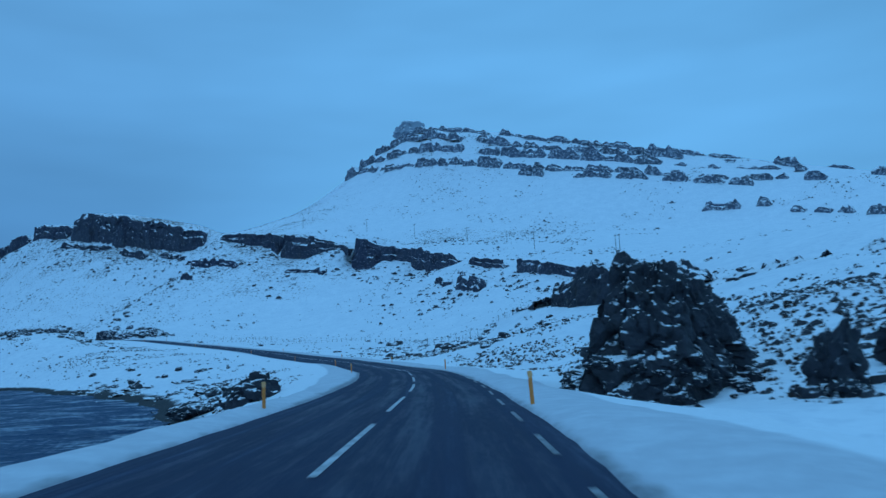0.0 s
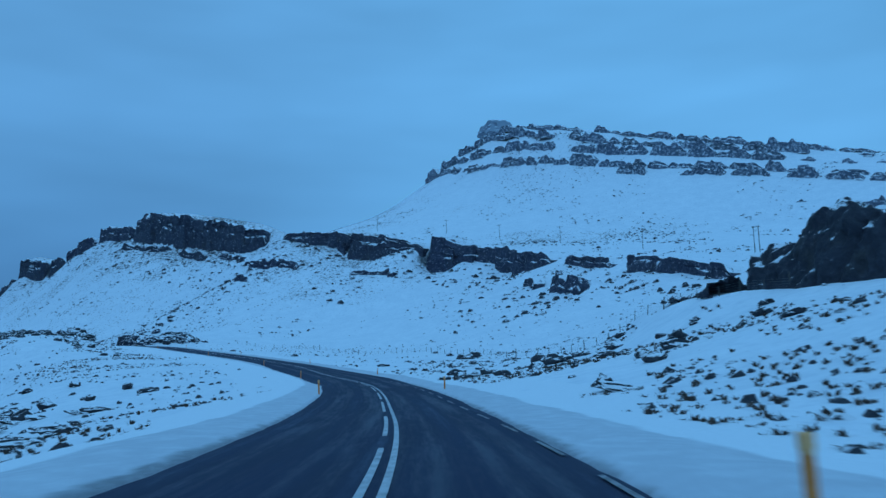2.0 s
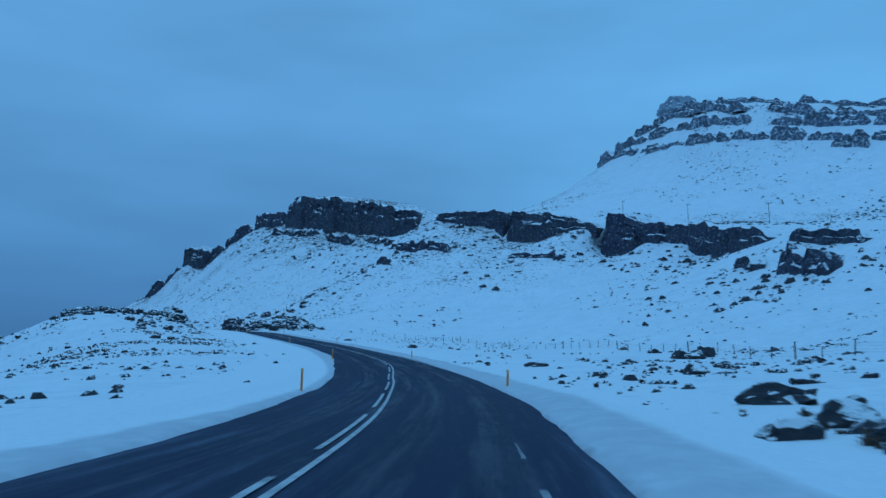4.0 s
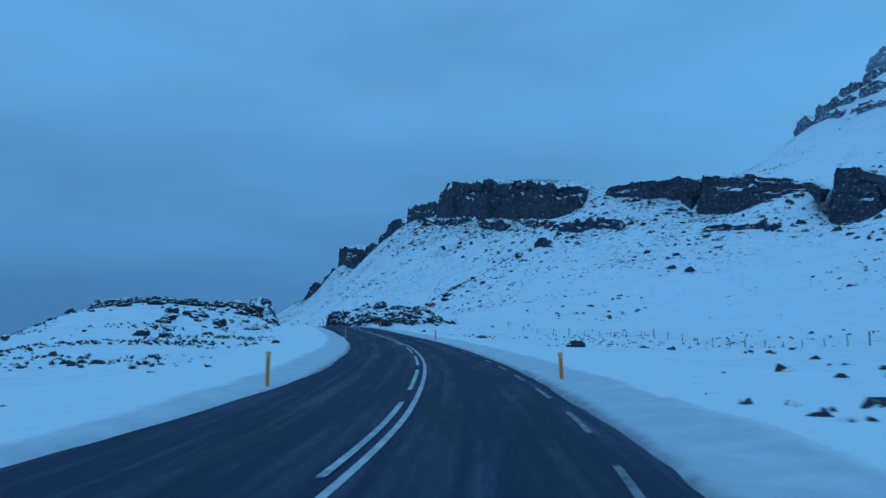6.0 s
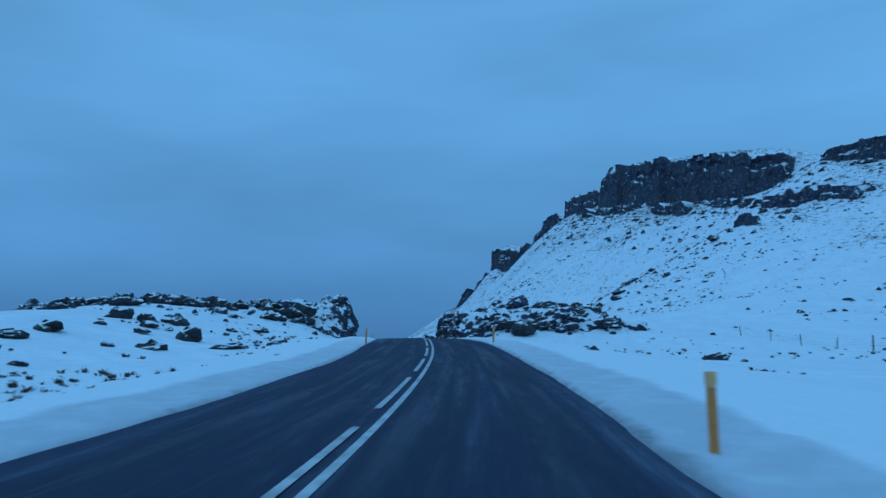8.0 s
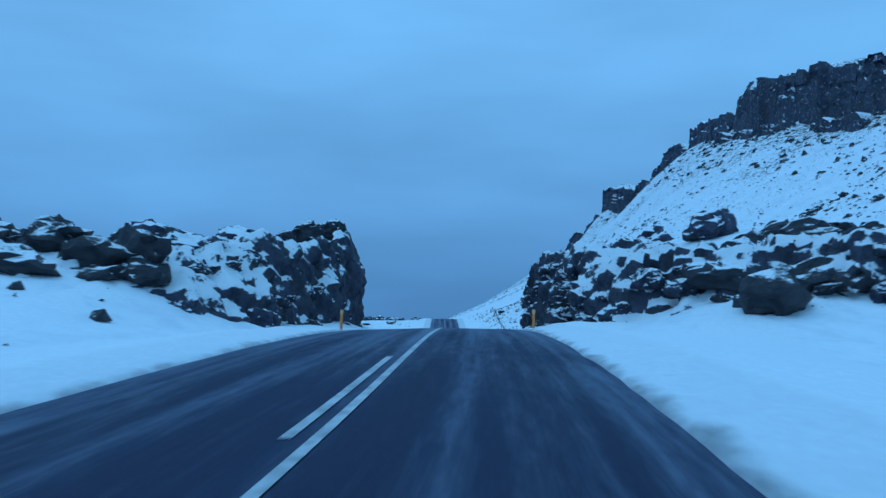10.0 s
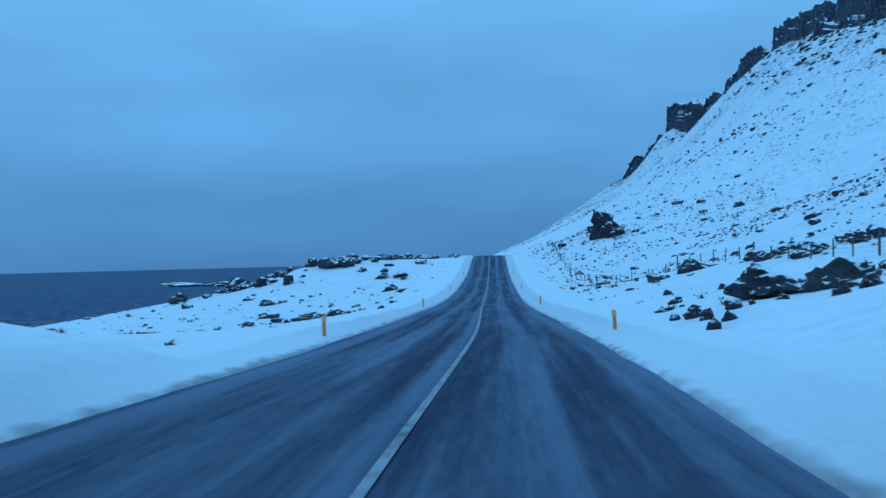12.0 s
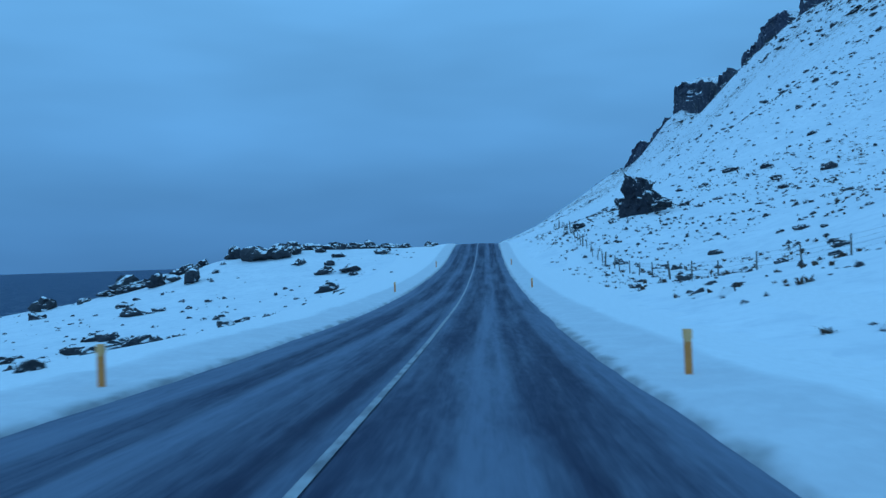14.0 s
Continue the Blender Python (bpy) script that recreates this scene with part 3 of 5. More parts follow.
MAT_SEA = make_sea()
# post and reflector colours carry the warm headlight glow that no lamp gives
MAT_POST = make_plain("yellow_plastic", (0.80, 0.21, 0.035), (0.90, 0.28, 0.060), 5.0, 0.45)
MAT_REFLECT = make_plain("glow_orange_reflector", (1.0, 0.42, 0.15), (1.0, 0.52, 0.22), 30.0, 0.25)
MAT_WOOD = make_plain("weathered_wood", (0.060, 0.055, 0.050), (0.16, 0.145, 0.125), 9.0, 0.85, 0.0, 0.4)
MAT_WIRE = make_plain("galvanised_wire", (0.22, 0.23, 0.24), (0.36, 0.37, 0.38), 20.0, 0.5, 0.8)
MAT_GLASS = make_plain("brown_porcelain", (0.10, 0.05, 0.03), (0.16, 0.08, 0.05), 20.0, 0.25)
MAT_GRASS = make_grass()

# ---------------------------------------------------------------- mesh helpers


def mesh_of(name, verts, faces, mat, smooth_shade=False, sharp=0):
    me = bpy.data.meshes.new(name)
    me.from_pydata(np.asarray(verts, float).tolist(), [], faces)
    me.materials.append(mat)
    if smooth_shade:
        me.polygons.foreach_set("use_smooth", [True] * len(me.polygons))
    me.update()
    if sharp:
        me.polygons.foreach_set("use_smooth", [True] * len(me.polygons))
        me.set_sharp_from_angle(angle=radians(sharp))
    return me


def grid_faces(nu, nv, flip=False):
    """Faces of a grid of nu rows of nv vertices."""
    i = np.arange(nu - 1)[:, None] * nv + np.arange(nv - 1)[None]
    q = np.stack([i, i + 1, i + nv + 1, i + nv], -1).reshape(-1, 4)
    return (q[:, ::-1] if flip else q).tolist()


def part(name, bm, mat, parent, label=""):
    me = bpy.data.meshes.new(name)
    bm.to_mesh(me)
    bm.free()
    me.materials.append(mat)
    ob = new(name, me)
    ob.parent = parent
    return tagged(ob, label)


def thing(name, label, category, group="", kind=""):
    return tagged(new(name), label, category, group, kind)


def box(bm, x0, x1, y0, y1, z0, z1, bevel=0.0):
    made = bmesh.ops.create_cube(bm, size=1.0, matrix=Matrix.Translation(((x0 + x1) / 2, (y0 + y1) / 2, (z0 + z1) / 2)) @ Matrix.Diagonal((x1 - x0, y1 - y0, z1 - z0, 1)))
    if bevel:
        edges = list({e for v in made["verts"] for e in v.link_edges})
        bmesh.ops.bevel(bm, geom=edges, offset=bevel, segments=2, affect="EDGES", profile=0.6)


def rod(bm, a, b, r0, r1=None, seg=8):
    a, b = Vector(a), Vector(b)
    m = Matrix.Translation((a + b) / 2) @ (b - a).to_track_quat("Z", "Y").to_matrix().to_4x4()
    bmesh.ops.create_cone(bm, cap_ends=True, segments=seg, radius1=r0, radius2=r0 if r1 is None else r1, depth=(b - a).length, matrix=m)


# ---------------------------------------------------------------- ground, sea, road
def bare_mask(x, y):
    """How much turf and stone comes through the snow."""
    i, n = to_road(x, y)
    s = S_ALL[i]
    b = np.full(len(x), 0.22) + 0.20 * fractal(flat3(x, y, 60), 3, 5)
    b += 0.34 * smooth(7, 12, n) * smooth(60, 30, n) * smooth(20, 60, s) * smooth(165, 125, s)  # tussocks under the crags
    b += 0.20 * smooth(70, 160, n) * smooth(20, 120, s)
    b -= 0.25 * smooth(560, 640, y) * smooth(-150, -50, x)
    b += 0.26 * smooth(7, 12, -n) * smooth(90, 40, -n) * smooth(150, 180, s) * smooth(320, 260, s)
    b += 0.26 * smooth(8, 20, -n) * smooth(50, 75, s) * smooth(170, 120, s)
    b += 0.34 * smooth(12, 20, n) * smooth(350, 400, s)
    b += 0.30 * smooth(14, 40, -n) * smooth(370, 390, s)
    b *= smooth(4.5, 9, np.abs(n))
    return np.clip(b, 0, 1)


def build_ground():
    """One sheet, in cells of 32, 8 and 2 m: the smaller the nearer to the road and the cliffs."""
    x0, y0, nx, ny = -1312.0, -608.0, 82, 66
    def near(cx, cy, size):
        i, n = to_road(cx, cy)
        d = np.abs(n)
        if size == 32:
            return (d < 420) & (cy > -120)
        rock = np.full(len(cx), 1e9)
        for q in SCARP[::2]:
            rock = np.minimum(rock, (cx - q[0]) ** 2 + (cy - q[1]) ** 2)
        return (d < 74) & (cy > -60) | (rock < 20**2)
    verts, faces = [], []
    gx, gy = np.meshgrid(np.arange(nx), np.arange(ny), indexing="ij")
    top = near(x0 + gx.ravel() * 32 + 16, y0 + gy.ravel() * 32 + 16, 32).reshape(nx, ny)
    mx, my = np.meshgrid(np.arange(nx * 4), np.arange(ny * 4), indexing="ij")
    mid = (near(x0 + mx.ravel() * 8 + 4, y0 + my.ravel() * 8 + 4, 8).reshape(nx * 4, ny * 4)) & np.repeat(np.repeat(top, 4, 0), 4, 1)
    # cells by level, in units of 2 m
    cells = []
    a, b = np.nonzero(~top)
    cells += [(int(u) * 16, int(v) * 16, 16) for u, v in zip(a, b)]
    a, b = np.nonzero(np.repeat(np.repeat(top, 4, 0), 4, 1) & ~mid)
    cells += [(int(u) * 4, int(v) * 4, 4) for u, v in zip(a, b)]
    fine = np.repeat(np.repeat(mid, 4, 0), 4, 1)
    a, b = np.nonzero(fine)
    cells += [(int(u), int(v), 1) for u, v in zip(a, b)]
    pts = {}
    for u, v, w in cells:
        for q in ((u, v), (u + w, v), (u + w, v + w), (u, v + w)):
            pts.setdefault(q, len(pts))
    keys = np.array(list(pts))
    px, py = x0 + keys[:, 0] * 2.0, y0 + keys[:, 1] * 2.0
    pz = ground(px, py)
    # vertices on the rim of a finer part lie on the coarser part's edge
    def level_of(u, v):
        w = np.full(len(u), 16)
        uu, vv = np.clip(u, 0, nx * 16 - 1), np.clip(v, 0, ny * 16 - 1)
        w[top[uu // 16, vv // 16]] = 4
        w[fine[uu, vv]] = 1
        return w
    for w in (16, 4):
        u, v = keys[:, 0], keys[:, 1]
        around = np.stack([level_of(u - du, v - dv) for du in (0, 1) for dv in (0, 1)]).max(0)
        for axis in (0, 1):
            o, k = (u, v) if axis == 0 else (v, u)
            hit = np.nonzero((around == w) & (o % w == 0) & (k % w != 0))[0]
            lo = k[hit] // w * w
            for j, base in zip(hit.tolist(), lo.tolist()):
                at_u, at_v = int(u[j]), int(v[j])
                p0 = (at_u, base) if axis == 0 else (base, at_v)
                p1 = (at_u, base + w) if axis == 0 else (base + w, at_v)
                if p0 in pts and p1 in pts:
                    f = ((at_v if axis == 0 else at_u) - base) / w
                    pz[j] = pz[pts[p0]] * (1 - f) + pz[pts[p1]] * f
    faces = [(pts[(u, v)], pts[(u + w, v)], pts[(u + w, v + w)], pts[(u, v + w)]) for u, v, w in cells]
    me = mesh_of("ground", np.stack([px, py, pz], -1), faces, MAT_GROUND, True)
    me.attributes.new("bare", "FLOAT", "POINT").data.foreach_set("value", bare_mask(px, py).astype(np.float32))
    tagged(new("ground", me), "snow-covered hillside with turf and stones showing through", "ground", kind="structure")


def build_sea():
    xs = np.r_[-4600, -2400, -1400, np.arange(-900, -420, 60), np.arange(-420, -150, 6), np.arange(-150, -14, 1.5), -6, 0]
    ys = np.r_[-2500, -900, -400, np.arange(-200, -40, 20), np.arange(-40, 20, 6), np.arange(20, 170, 1.5), np.arange(172, 480, 6), np.arange(500, 900, 60), 1500, 2600, 4600]
    gx, gy = np.meshgrid(xs, ys, indexing="ij")
    x, y = gx.ravel(), gy.ravel()
    z = np.full(len(x), SEA)
    close = (x > -415) & (y > -40) & (y < 470)
    z[close] += 0.32 * fractal(flat3(x[close] + 0.5 * y[close], y[close] * 1.6, 8.0), 4, 31, 0.6)
    me = mesh_of("sea", np.stack([x, y, z], -1), grid_faces(len(xs), len(ys), True), MAT_SEA, True)
    depth = SEA - ground(x, y)
    shallow = np.exp(-np.clip(depth, 0, 50) / 3.0) * 0.75 + 0.25
    me.attributes.new("shallow", "FLOAT", "POINT").data.foreach_set("value", shallow.astype(np.float32))
    tagged(new("sea", me), "dark grey-blue sea with broken waves at the shore", "sea", kind="structure")


def strip(name, s0, s1, cross, mat, uv=True, step=1.0, shape=None, smooth_shade=True, lane=False):
    """A band swept along the road: cross holds (metres right of the centre, metres up)."""
    s = np.arange(s0, s1 + 0.01, step)
    i = np.interp(s, S_ALL, np.arange(len(LINE)))
    c = np.stack([np.interp(i, np.arange(len(LINE)), LINE[:, k]) for k in range(3)], -1)
    r = np.stack([np.interp(i, np.arange(len(LINE)), RIGHT[:, k]) for k in range(2)], -1)
    n = np.tile([a for a, _ in cross], (len(s), 1))
    up = np.tile([b for _, b in cross], (len(s), 1))
    if lane:
        n = n + (view_shift(s) + line_fit(s))[:, None]
    # the road leans into the long bend
    up = up + n * (0.035 * smooth(140, 165, s) * smooth(250, 215, s))[:, None] * (np.abs(n) < 6)
    if shape:
        n, up = shape(np.repeat(s[:, None], len(cross), 1), n, up, c)
    v = np.stack([c[:, None, 0] + n * r[:, None, 0], c[:, None, 1] + n * r[:, None, 1], c[:, None, 2] + up], -1)
    me = mesh_of(name, v.reshape(-1, 3), grid_faces(len(s), len(cross), cross[0][0] > cross[-1][0]), mat, smooth_shade)
    # faces look up
    if uv:
        layer = me.uv_layers.new(name="UVMap")
        loops = np.zeros(len(me.loops), int)
        me.loops.foreach_get("vertex_index", loops)
        flat = np.stack([n.ravel(), np.repeat(s, len(cross))], -1)
        layer.data.foreach_set("uv", flat[loops].astype(np.float32).ravel())
    return me


def view_shift(s, end=220):
    """Sideways shift along the road, set so that lanes and verges fit the camera's view."""
    return -0.15 * smooth(258, 272, s) * smooth(340, 318, s) + 0.28 * smooth(24, 42, s) * smooth(105, 78, s) - 0.16 * smooth(92, 112, s) * smooth(160, 140, s) - 1.25 * smooth(132, 178, s) * smooth(end, end - 32, s)


def line_fit(s):
    """After the cutting the worn line is set right of the middle to fit the camera's view."""
    return 0.28 * smooth(366, 374, s) * smooth(475, 400, s)


def build_road():
    cross = [(n, 0.02 - 0.022 * abs(n)) for n in (-6.0, -3.4, -2.2, -1.1, 0.0, 1.1, 2.2, 3.2, 4.5)]
    cross[0], cross[-1] = (-6.0, -0.30), (4.5, -0.20)
    me = strip("road", -118, 660, cross, MAT_ASPHALT, step=1.0)
    tagged(new("road", me), "wet dark asphalt road with pale slush streaks", "road", kind="structure")


def verge_shape(side):
    def shape(s, n, up, c):
        ss = s.ravel()
        wob = fractal(np.stack([ss / 7.0, ss * 0 + side * 9.0, ss * 0], -1), 4, 21).reshape(s.shape)
        rag = fractal(np.stack([ss / 1.3, np.abs(n).ravel() * 0.7, ss * 0 + side], -1), 3, 23).reshape(s.shape)
        off = np.abs(n) - np.abs(n[:, :1])
        n = n + side * (0.22 * wob + 0.10 * rag * (off < 0.4)) * (off < 3.0)
        n = n + (view_shift(s, 238) * 1.05 if side < 0 else -np.minimum(view_shift(s), 0) * 0.2)
        lump = 0.09 * rag * smooth(0.1, 0.6, off)
        up = up + lump + 0.10 * wob * smooth(0.2, 0.9, off)
        # beyond the bank the snow follows the lie of the land
        x, y = c[:, None, 0] + n * 0, c[:, None, 1] + n * 0
        i = np.clip(np.round(np.interp(s, S_ALL, np.arange(len(LINE)))).astype(int), 0, len(LINE) - 1)
        gx, gy = (LINE[i, 0] + n * RIGHT[i, 0]).ravel(), (LINE[i, 1] + n * RIGHT[i, 1]).ravel()
        land = ground(gx, gy).reshape(s.shape) - LINE[i, 2]
        steep = smooth(78, 52, s) if side < 0 else 0.0
        if side > 0:
            steep = 0.8 * smooth(12, 26, s) * smooth(74, 58, s)
        t = smooth(3.0, 7.5, off) * (1 - steep) + smooth(0.9, 3.2, off) * steep
        up = up * (1 - t) + (land + 0.05 - 0.35 * smooth(8.4, 9.4, off)) * t
        # snow drifted against the foot of the cutting's walls
        cut = smooth(358, 366, s) * smooth(404, 396, s)
        drift = (0.30 if side > 0 else 0.12 + 0.48 * smooth(369, 380, s)) * smooth(0.9, 2.6, off) + 0.16 * rag * smooth(0.8, 1.6, off) - 0.2 * smooth(1.6, 0.2, off)
        up = np.maximum(up, drift - 2.0 * (1 - cut))
        return n, up
    return shape


def build_verges():
    # metres out from the asphalt's edge, metres up
    out = [(0.0, -0.13), (0.12, -0.05), (0.35, 0.0), (0.8, 0.03), (1.3, 0.05), (1.9, 0.08), (2.4, 0.04), (3.2, -0.06), (4.2, -0.12), (5.4, -0.16), (6.8, -0.18), (8.2, -0.2), (9.5, -0.2)]
    for side, edge_at, name in ((1, 3.60, "verge_right"), (-1, 3.85, "verge_left")):
        me = strip(name, -118, 660, [(side * (edge_at + a), b) for a, b in out], MAT_VERGE, step=1.0, shape=verge_shape(side))
        layer = me.uv_layers[0]
        uv = np.zeros(2 * len(me.loops), np.float32)
        layer.data.foreach_get("uv", uv)
        uv[0::2] = np.abs(uv[0::2]) - edge_at
        layer.data.foreach_set("uv", uv)
        tagged(new(name, me), "ploughed snow bank along the asphalt, dirty at its edge", "snow bank", kind="structure")


def build_markings():
    group = thing("road_marking", "worn white centre and edge lines painted on asphalt", "road marking", kind="structure")
    def dash(name, s0, s1, n, w, mat=MAT_LINE):
        cross = [(n - w / 2, 0.032 - 0.022 * abs(n)), (n + w / 2, 0.032 - 0.022 * abs(n))]
        ob = new(name, strip(name, s0, s1, cross, mat, uv=False, step=min(1.0, (s1 - s0) / 2), lane=True))
        ob.parent = group
    s = -1.7
    while s < 66:  # long dashes before the bend
        dash("centre_dash", s, s + 8.7, -0.05, 0.13)
        s += 12.1
    s = 76.8
    while s < 345:  # dashes beside the unbroken line, closer towards the cutting
        long, pitch = (9.4, 12.33) if s < 268 else (8.5, 10.6)
        dash("centre_dash", s, s + long, -0.14, 0.12)
        s += pitch if s < 255 or s > 268 else 11.2
    s = 371.0
    while s < 640:
        dash("centre_line", s, s + 11.0, 0.0, 0.10, MAT_WORN)
        s += 11.0
    s = 71.0
    while s < 368:
        dash("centre_line", s, min(s + 40, 368), 0.14, 0.12)
        s += 40
    s = -6.0
    while s < 270:
        dash("edge_dash", s, s + 3.0, 3.15, 0.10, MAT_EDGE)
        s += 6.0
    return group


build_ground()
build_sea()
build_road()
build_verges()
build_markings()

# ---------------------------------------------------------------- rock


def cliff_mesh(name, line, mat, seed, step=1.2, column=3.0, ledges=((0.45, 1.2), (0.75, 1.0)), rough=0.5, back=8.0, ragged=0.16, side=1, foot=3.0, out=1.2, lean=0.0, jagged=1.0, slabs=1.0):
    """A rock wall along a line of (x, y, foot z, top z): upright columns, ledges that step back, a broken top edge. side: 1 if it faces right of the line."""
    rnd = np.random.RandomState(seed)
    p = along(line, step)
    n_u = len(p)
    d = np.gradient(p[:, :2], axis=0)
    d /= np.linalg.norm(d, axis=1)[:, None] + 1e-9
    nrm = np.stack([d[:, 1], -d[:, 0]], -1) * side
    u = np.arange(n_u) * step
    # columns of uneven width
    cuts = np.cumsum(rnd.uniform(0.45, 1.7, int(u[-1] / column * 2) + 8) * column)
    col = np.searchsorted(cuts, u)
    blocks = np.cumsum(rnd.uniform(0.5, 1.6, int(u[-1] / column) + 8) * column * 4)
    blk = np.searchsorted(blocks, u)
    push = rnd.uniform(-0.5, 0.5, col.max() + 2)[col] * out + rnd.uniform(-1, 1, blk.max() + 2)[blk] * out * 1.3
    drop = rnd.uniform(-1, 0.4, col.max() + 2)[col] * ragged + rnd.uniform(-1, 0.6, blk.max() + 2)[blk] * ragged
    taper = smooth(0, column * 0.9, u) * smooth(0, column * 0.9, u[-1] - u)
    high = (p[:, 3] - p[:, 2]) * (1 + drop) * (0.5 + 0.5 * taper)
    rows = [(-foot, 0.6, 0)]
    prev, back_by = 0.0, 0.0
    ledges = list(ledges)
    for k, (v, deep) in enumerate(ledges + [(1.0, 0.0)]):
        nseg = max(2, int(round((v - prev) * np.mean(high) / (step * 1.3))))
        for q in np.linspace(prev, v, nseg + 1)[(1 if k else 0) :]:
            rows.append((q, -back_by, k))
        if deep:
            back_by += deep
            rows.append((v + 0.012, -back_by, k + 1))
        prev = v + 0.012
    rows += [(1.0, -back_by - 1.0, 9), (0.98, -back_by - back * 0.45, 9), (0.9, -back_by - back, 9), (-foot, -back_by - back, 9)]
    level = np.cumsum(rnd.uniform(0.6, 1.6, int(u[-1] / column) + 8) * column * 2.4)
    lv = np.searchsorted(level, u)
    verts = np.zeros((n_u, len(rows), 3))
    for j, (v, o, k) in enumerate(rows):
        shift = rnd.uniform(-0.10, 0.10, lv.max() + 2)[lv] * slabs if 0 < v < 0.97 else 0.0
        seen = 1 + rnd.uniform(-0.8, 0.5, lv.max() + 2)[lv] * slabs if k < 9 else 1.0
        if v < 0:
            z = p[:, 2] + v
            oo = push + o
        else:
            vv = np.clip(v + shift, 0, 1)
            z = p[:, 2] + vv * high
            oo = push * (1.0 if k < 9 else 0.4) + o * seen - lean * min(v, 1.0)
        verts[:, j, 0] = p[:, 0] + nrm[:, 0] * oo
        verts[:, j, 1] = p[:, 1] + nrm[:, 1] * oo
        verts[:, j, 2] = z
    flat = verts.reshape(-1, 3)
    for scale, amp in ((column * 1.6, rough), (column * 0.5, rough * 0.55), (column * 0.2, rough * 0.25)):
        for axis in range(3):
            flat[:, axis] += amp * fractal(flat / scale, 2, seed + 7 * axis) * (0.55 if axis == 2 else 1.0)
    # broken joints: the face steps in and out in blocks
    across = np.repeat(nrm, len(rows), 0)
    for scale, amp in ((column * 1.1, rough * 0.9), (column * 0.45, rough * 0.45)):
        q = noise3(flat / scale * (1.0, 1.0, 0.7), seed + 55)
        jump = (np.floor(q * 5) / 5 - 0.4) * amp * jagged
        flat[:, :2] += across * jump[:, None]
    faces = grid_faces(n_u, len(rows), side < 0)
    r = len(rows)
    ends = [list(range(r)), list(range((n_u - 1) * r, n_u * r))[::-1]]
    faces += [q[:: -1] if side > 0 else q for q in ends]
    return mesh_of(name, flat, faces, mat, sharp=42)


def rock_mesh(name, seed, detail=4, mat=None, blocky=0.55, rough=0.10, low=0.0, sharp=38):
    """One broken lump of basalt about 2 m across: a ball cut by many planes, then roughened. low cuts its underside flat."""
    rnd = random.Random(seed)
    bm = bmesh.new()
    bmesh.ops.create_icosphere(bm, subdivisions=detail, radius=1.0)
    v = np.array([x.co[:] for x in bm.verts])
    faces = [[x.index for x in f.verts] for f in bm.faces]
    bm.free()
    for _ in range(15):
        n = np.array([rnd.gauss(0, 1), rnd.gauss(0, 1), rnd.gauss(0, 0.8)])
        n /= np.linalg.norm(n)
        lim = rnd.uniform(0.50, 0.92)
        over = v @ n - lim
        v -= np.outer(np.clip(over, 0, None) * (0.75 + 0.25 * blocky), n)
    v += fractal(v * 1.6 + seed, 4, seed)[:, None] * v * rough * 2.2
    v += np.stack([fractal(v * 4.0 + seed, 3, seed + k) for k in (1, 2, 3)], -1) * rough
    out = v / (np.linalg.norm(v, axis=1)[:, None] + 1e-9)
    v = break_up(v + seed, out, seed, 0.8, 0.9 * rough, 0.4, 0.35) - seed
    v = break_up(v + seed, out, seed + 9, 0.36, 0.28 * rough, 0.4, 0.35) - seed
    v[:, 2] = np.maximum(v[:, 2], -0.45 - low)
    return mesh_of(name, v, faces, mat or MAT_ROCK, sharp=sharp)


def hull_mesh(name, base, top, mat, seed, cell=0.17, rough=0.5, blocky=0.7, columns=1.6):
    """A massive rock between a ground plan and a smaller top plan (four corners each, anticlockwise), with joints, steps and worn faces."""
    b, t = np.array(base, float), np.array(top, float)
    mid = (b.mean(0) + t.mean(0)) / 2
    verts, faces, at = [], [], 0
    sheets = [(b[k], b[(k + 1) % 4], t[(k + 1) % 4], t[k]) for k in range(4)] + [(t[0], t[1], t[2], t[3])]
    for p, q, r, s in sheets:
        nu = int(max(np.linalg.norm(q - p), np.linalg.norm(r - s)) / cell) + 2
        nv = int(max(np.linalg.norm(s - p), np.linalg.norm(r - q)) / cell) + 2
        u, v = np.meshgrid(np.linspace(0, 1, nu), np.linspace(0, 1, nv), indexing="ij")
        u, v = u.ravel()[:, None], v.ravel()[:, None]
        verts.append(p * (1 - u) * (1 - v) + q * u * (1 - v) + r * u * v + s * (1 - u) * v)
        faces += [[k + at for k in f] for f in grid_faces(nu, nv, True)]
        at += nu * nv
    v = np.vstack(verts)
    # rounded shoulders, then steps along the joints, then grain; all follow the place, so that the sheets stay joined
    out = v - mid
    out /= np.linalg.norm(out, axis=1)[:, None]
    v = v + out * (0.8 * fractal(v / 3.6, 3, seed) * rough)[:, None]
    for scale, amp in ((columns * 1.25, 0.50), (columns * 0.55, 0.24), (columns * 0.26, 0.10)):
        v = break_up(v, out, seed + int(scale * 10), scale, amp * blocky * 0.75, 0.45, 0.3, 1.5)
    for axis in range(3):
        v[:, axis] += 0.22 * rough * fractal(v / 0.9, 3, seed + 9 + axis)
    return mesh_of(name, v, faces, mat, sharp=34)


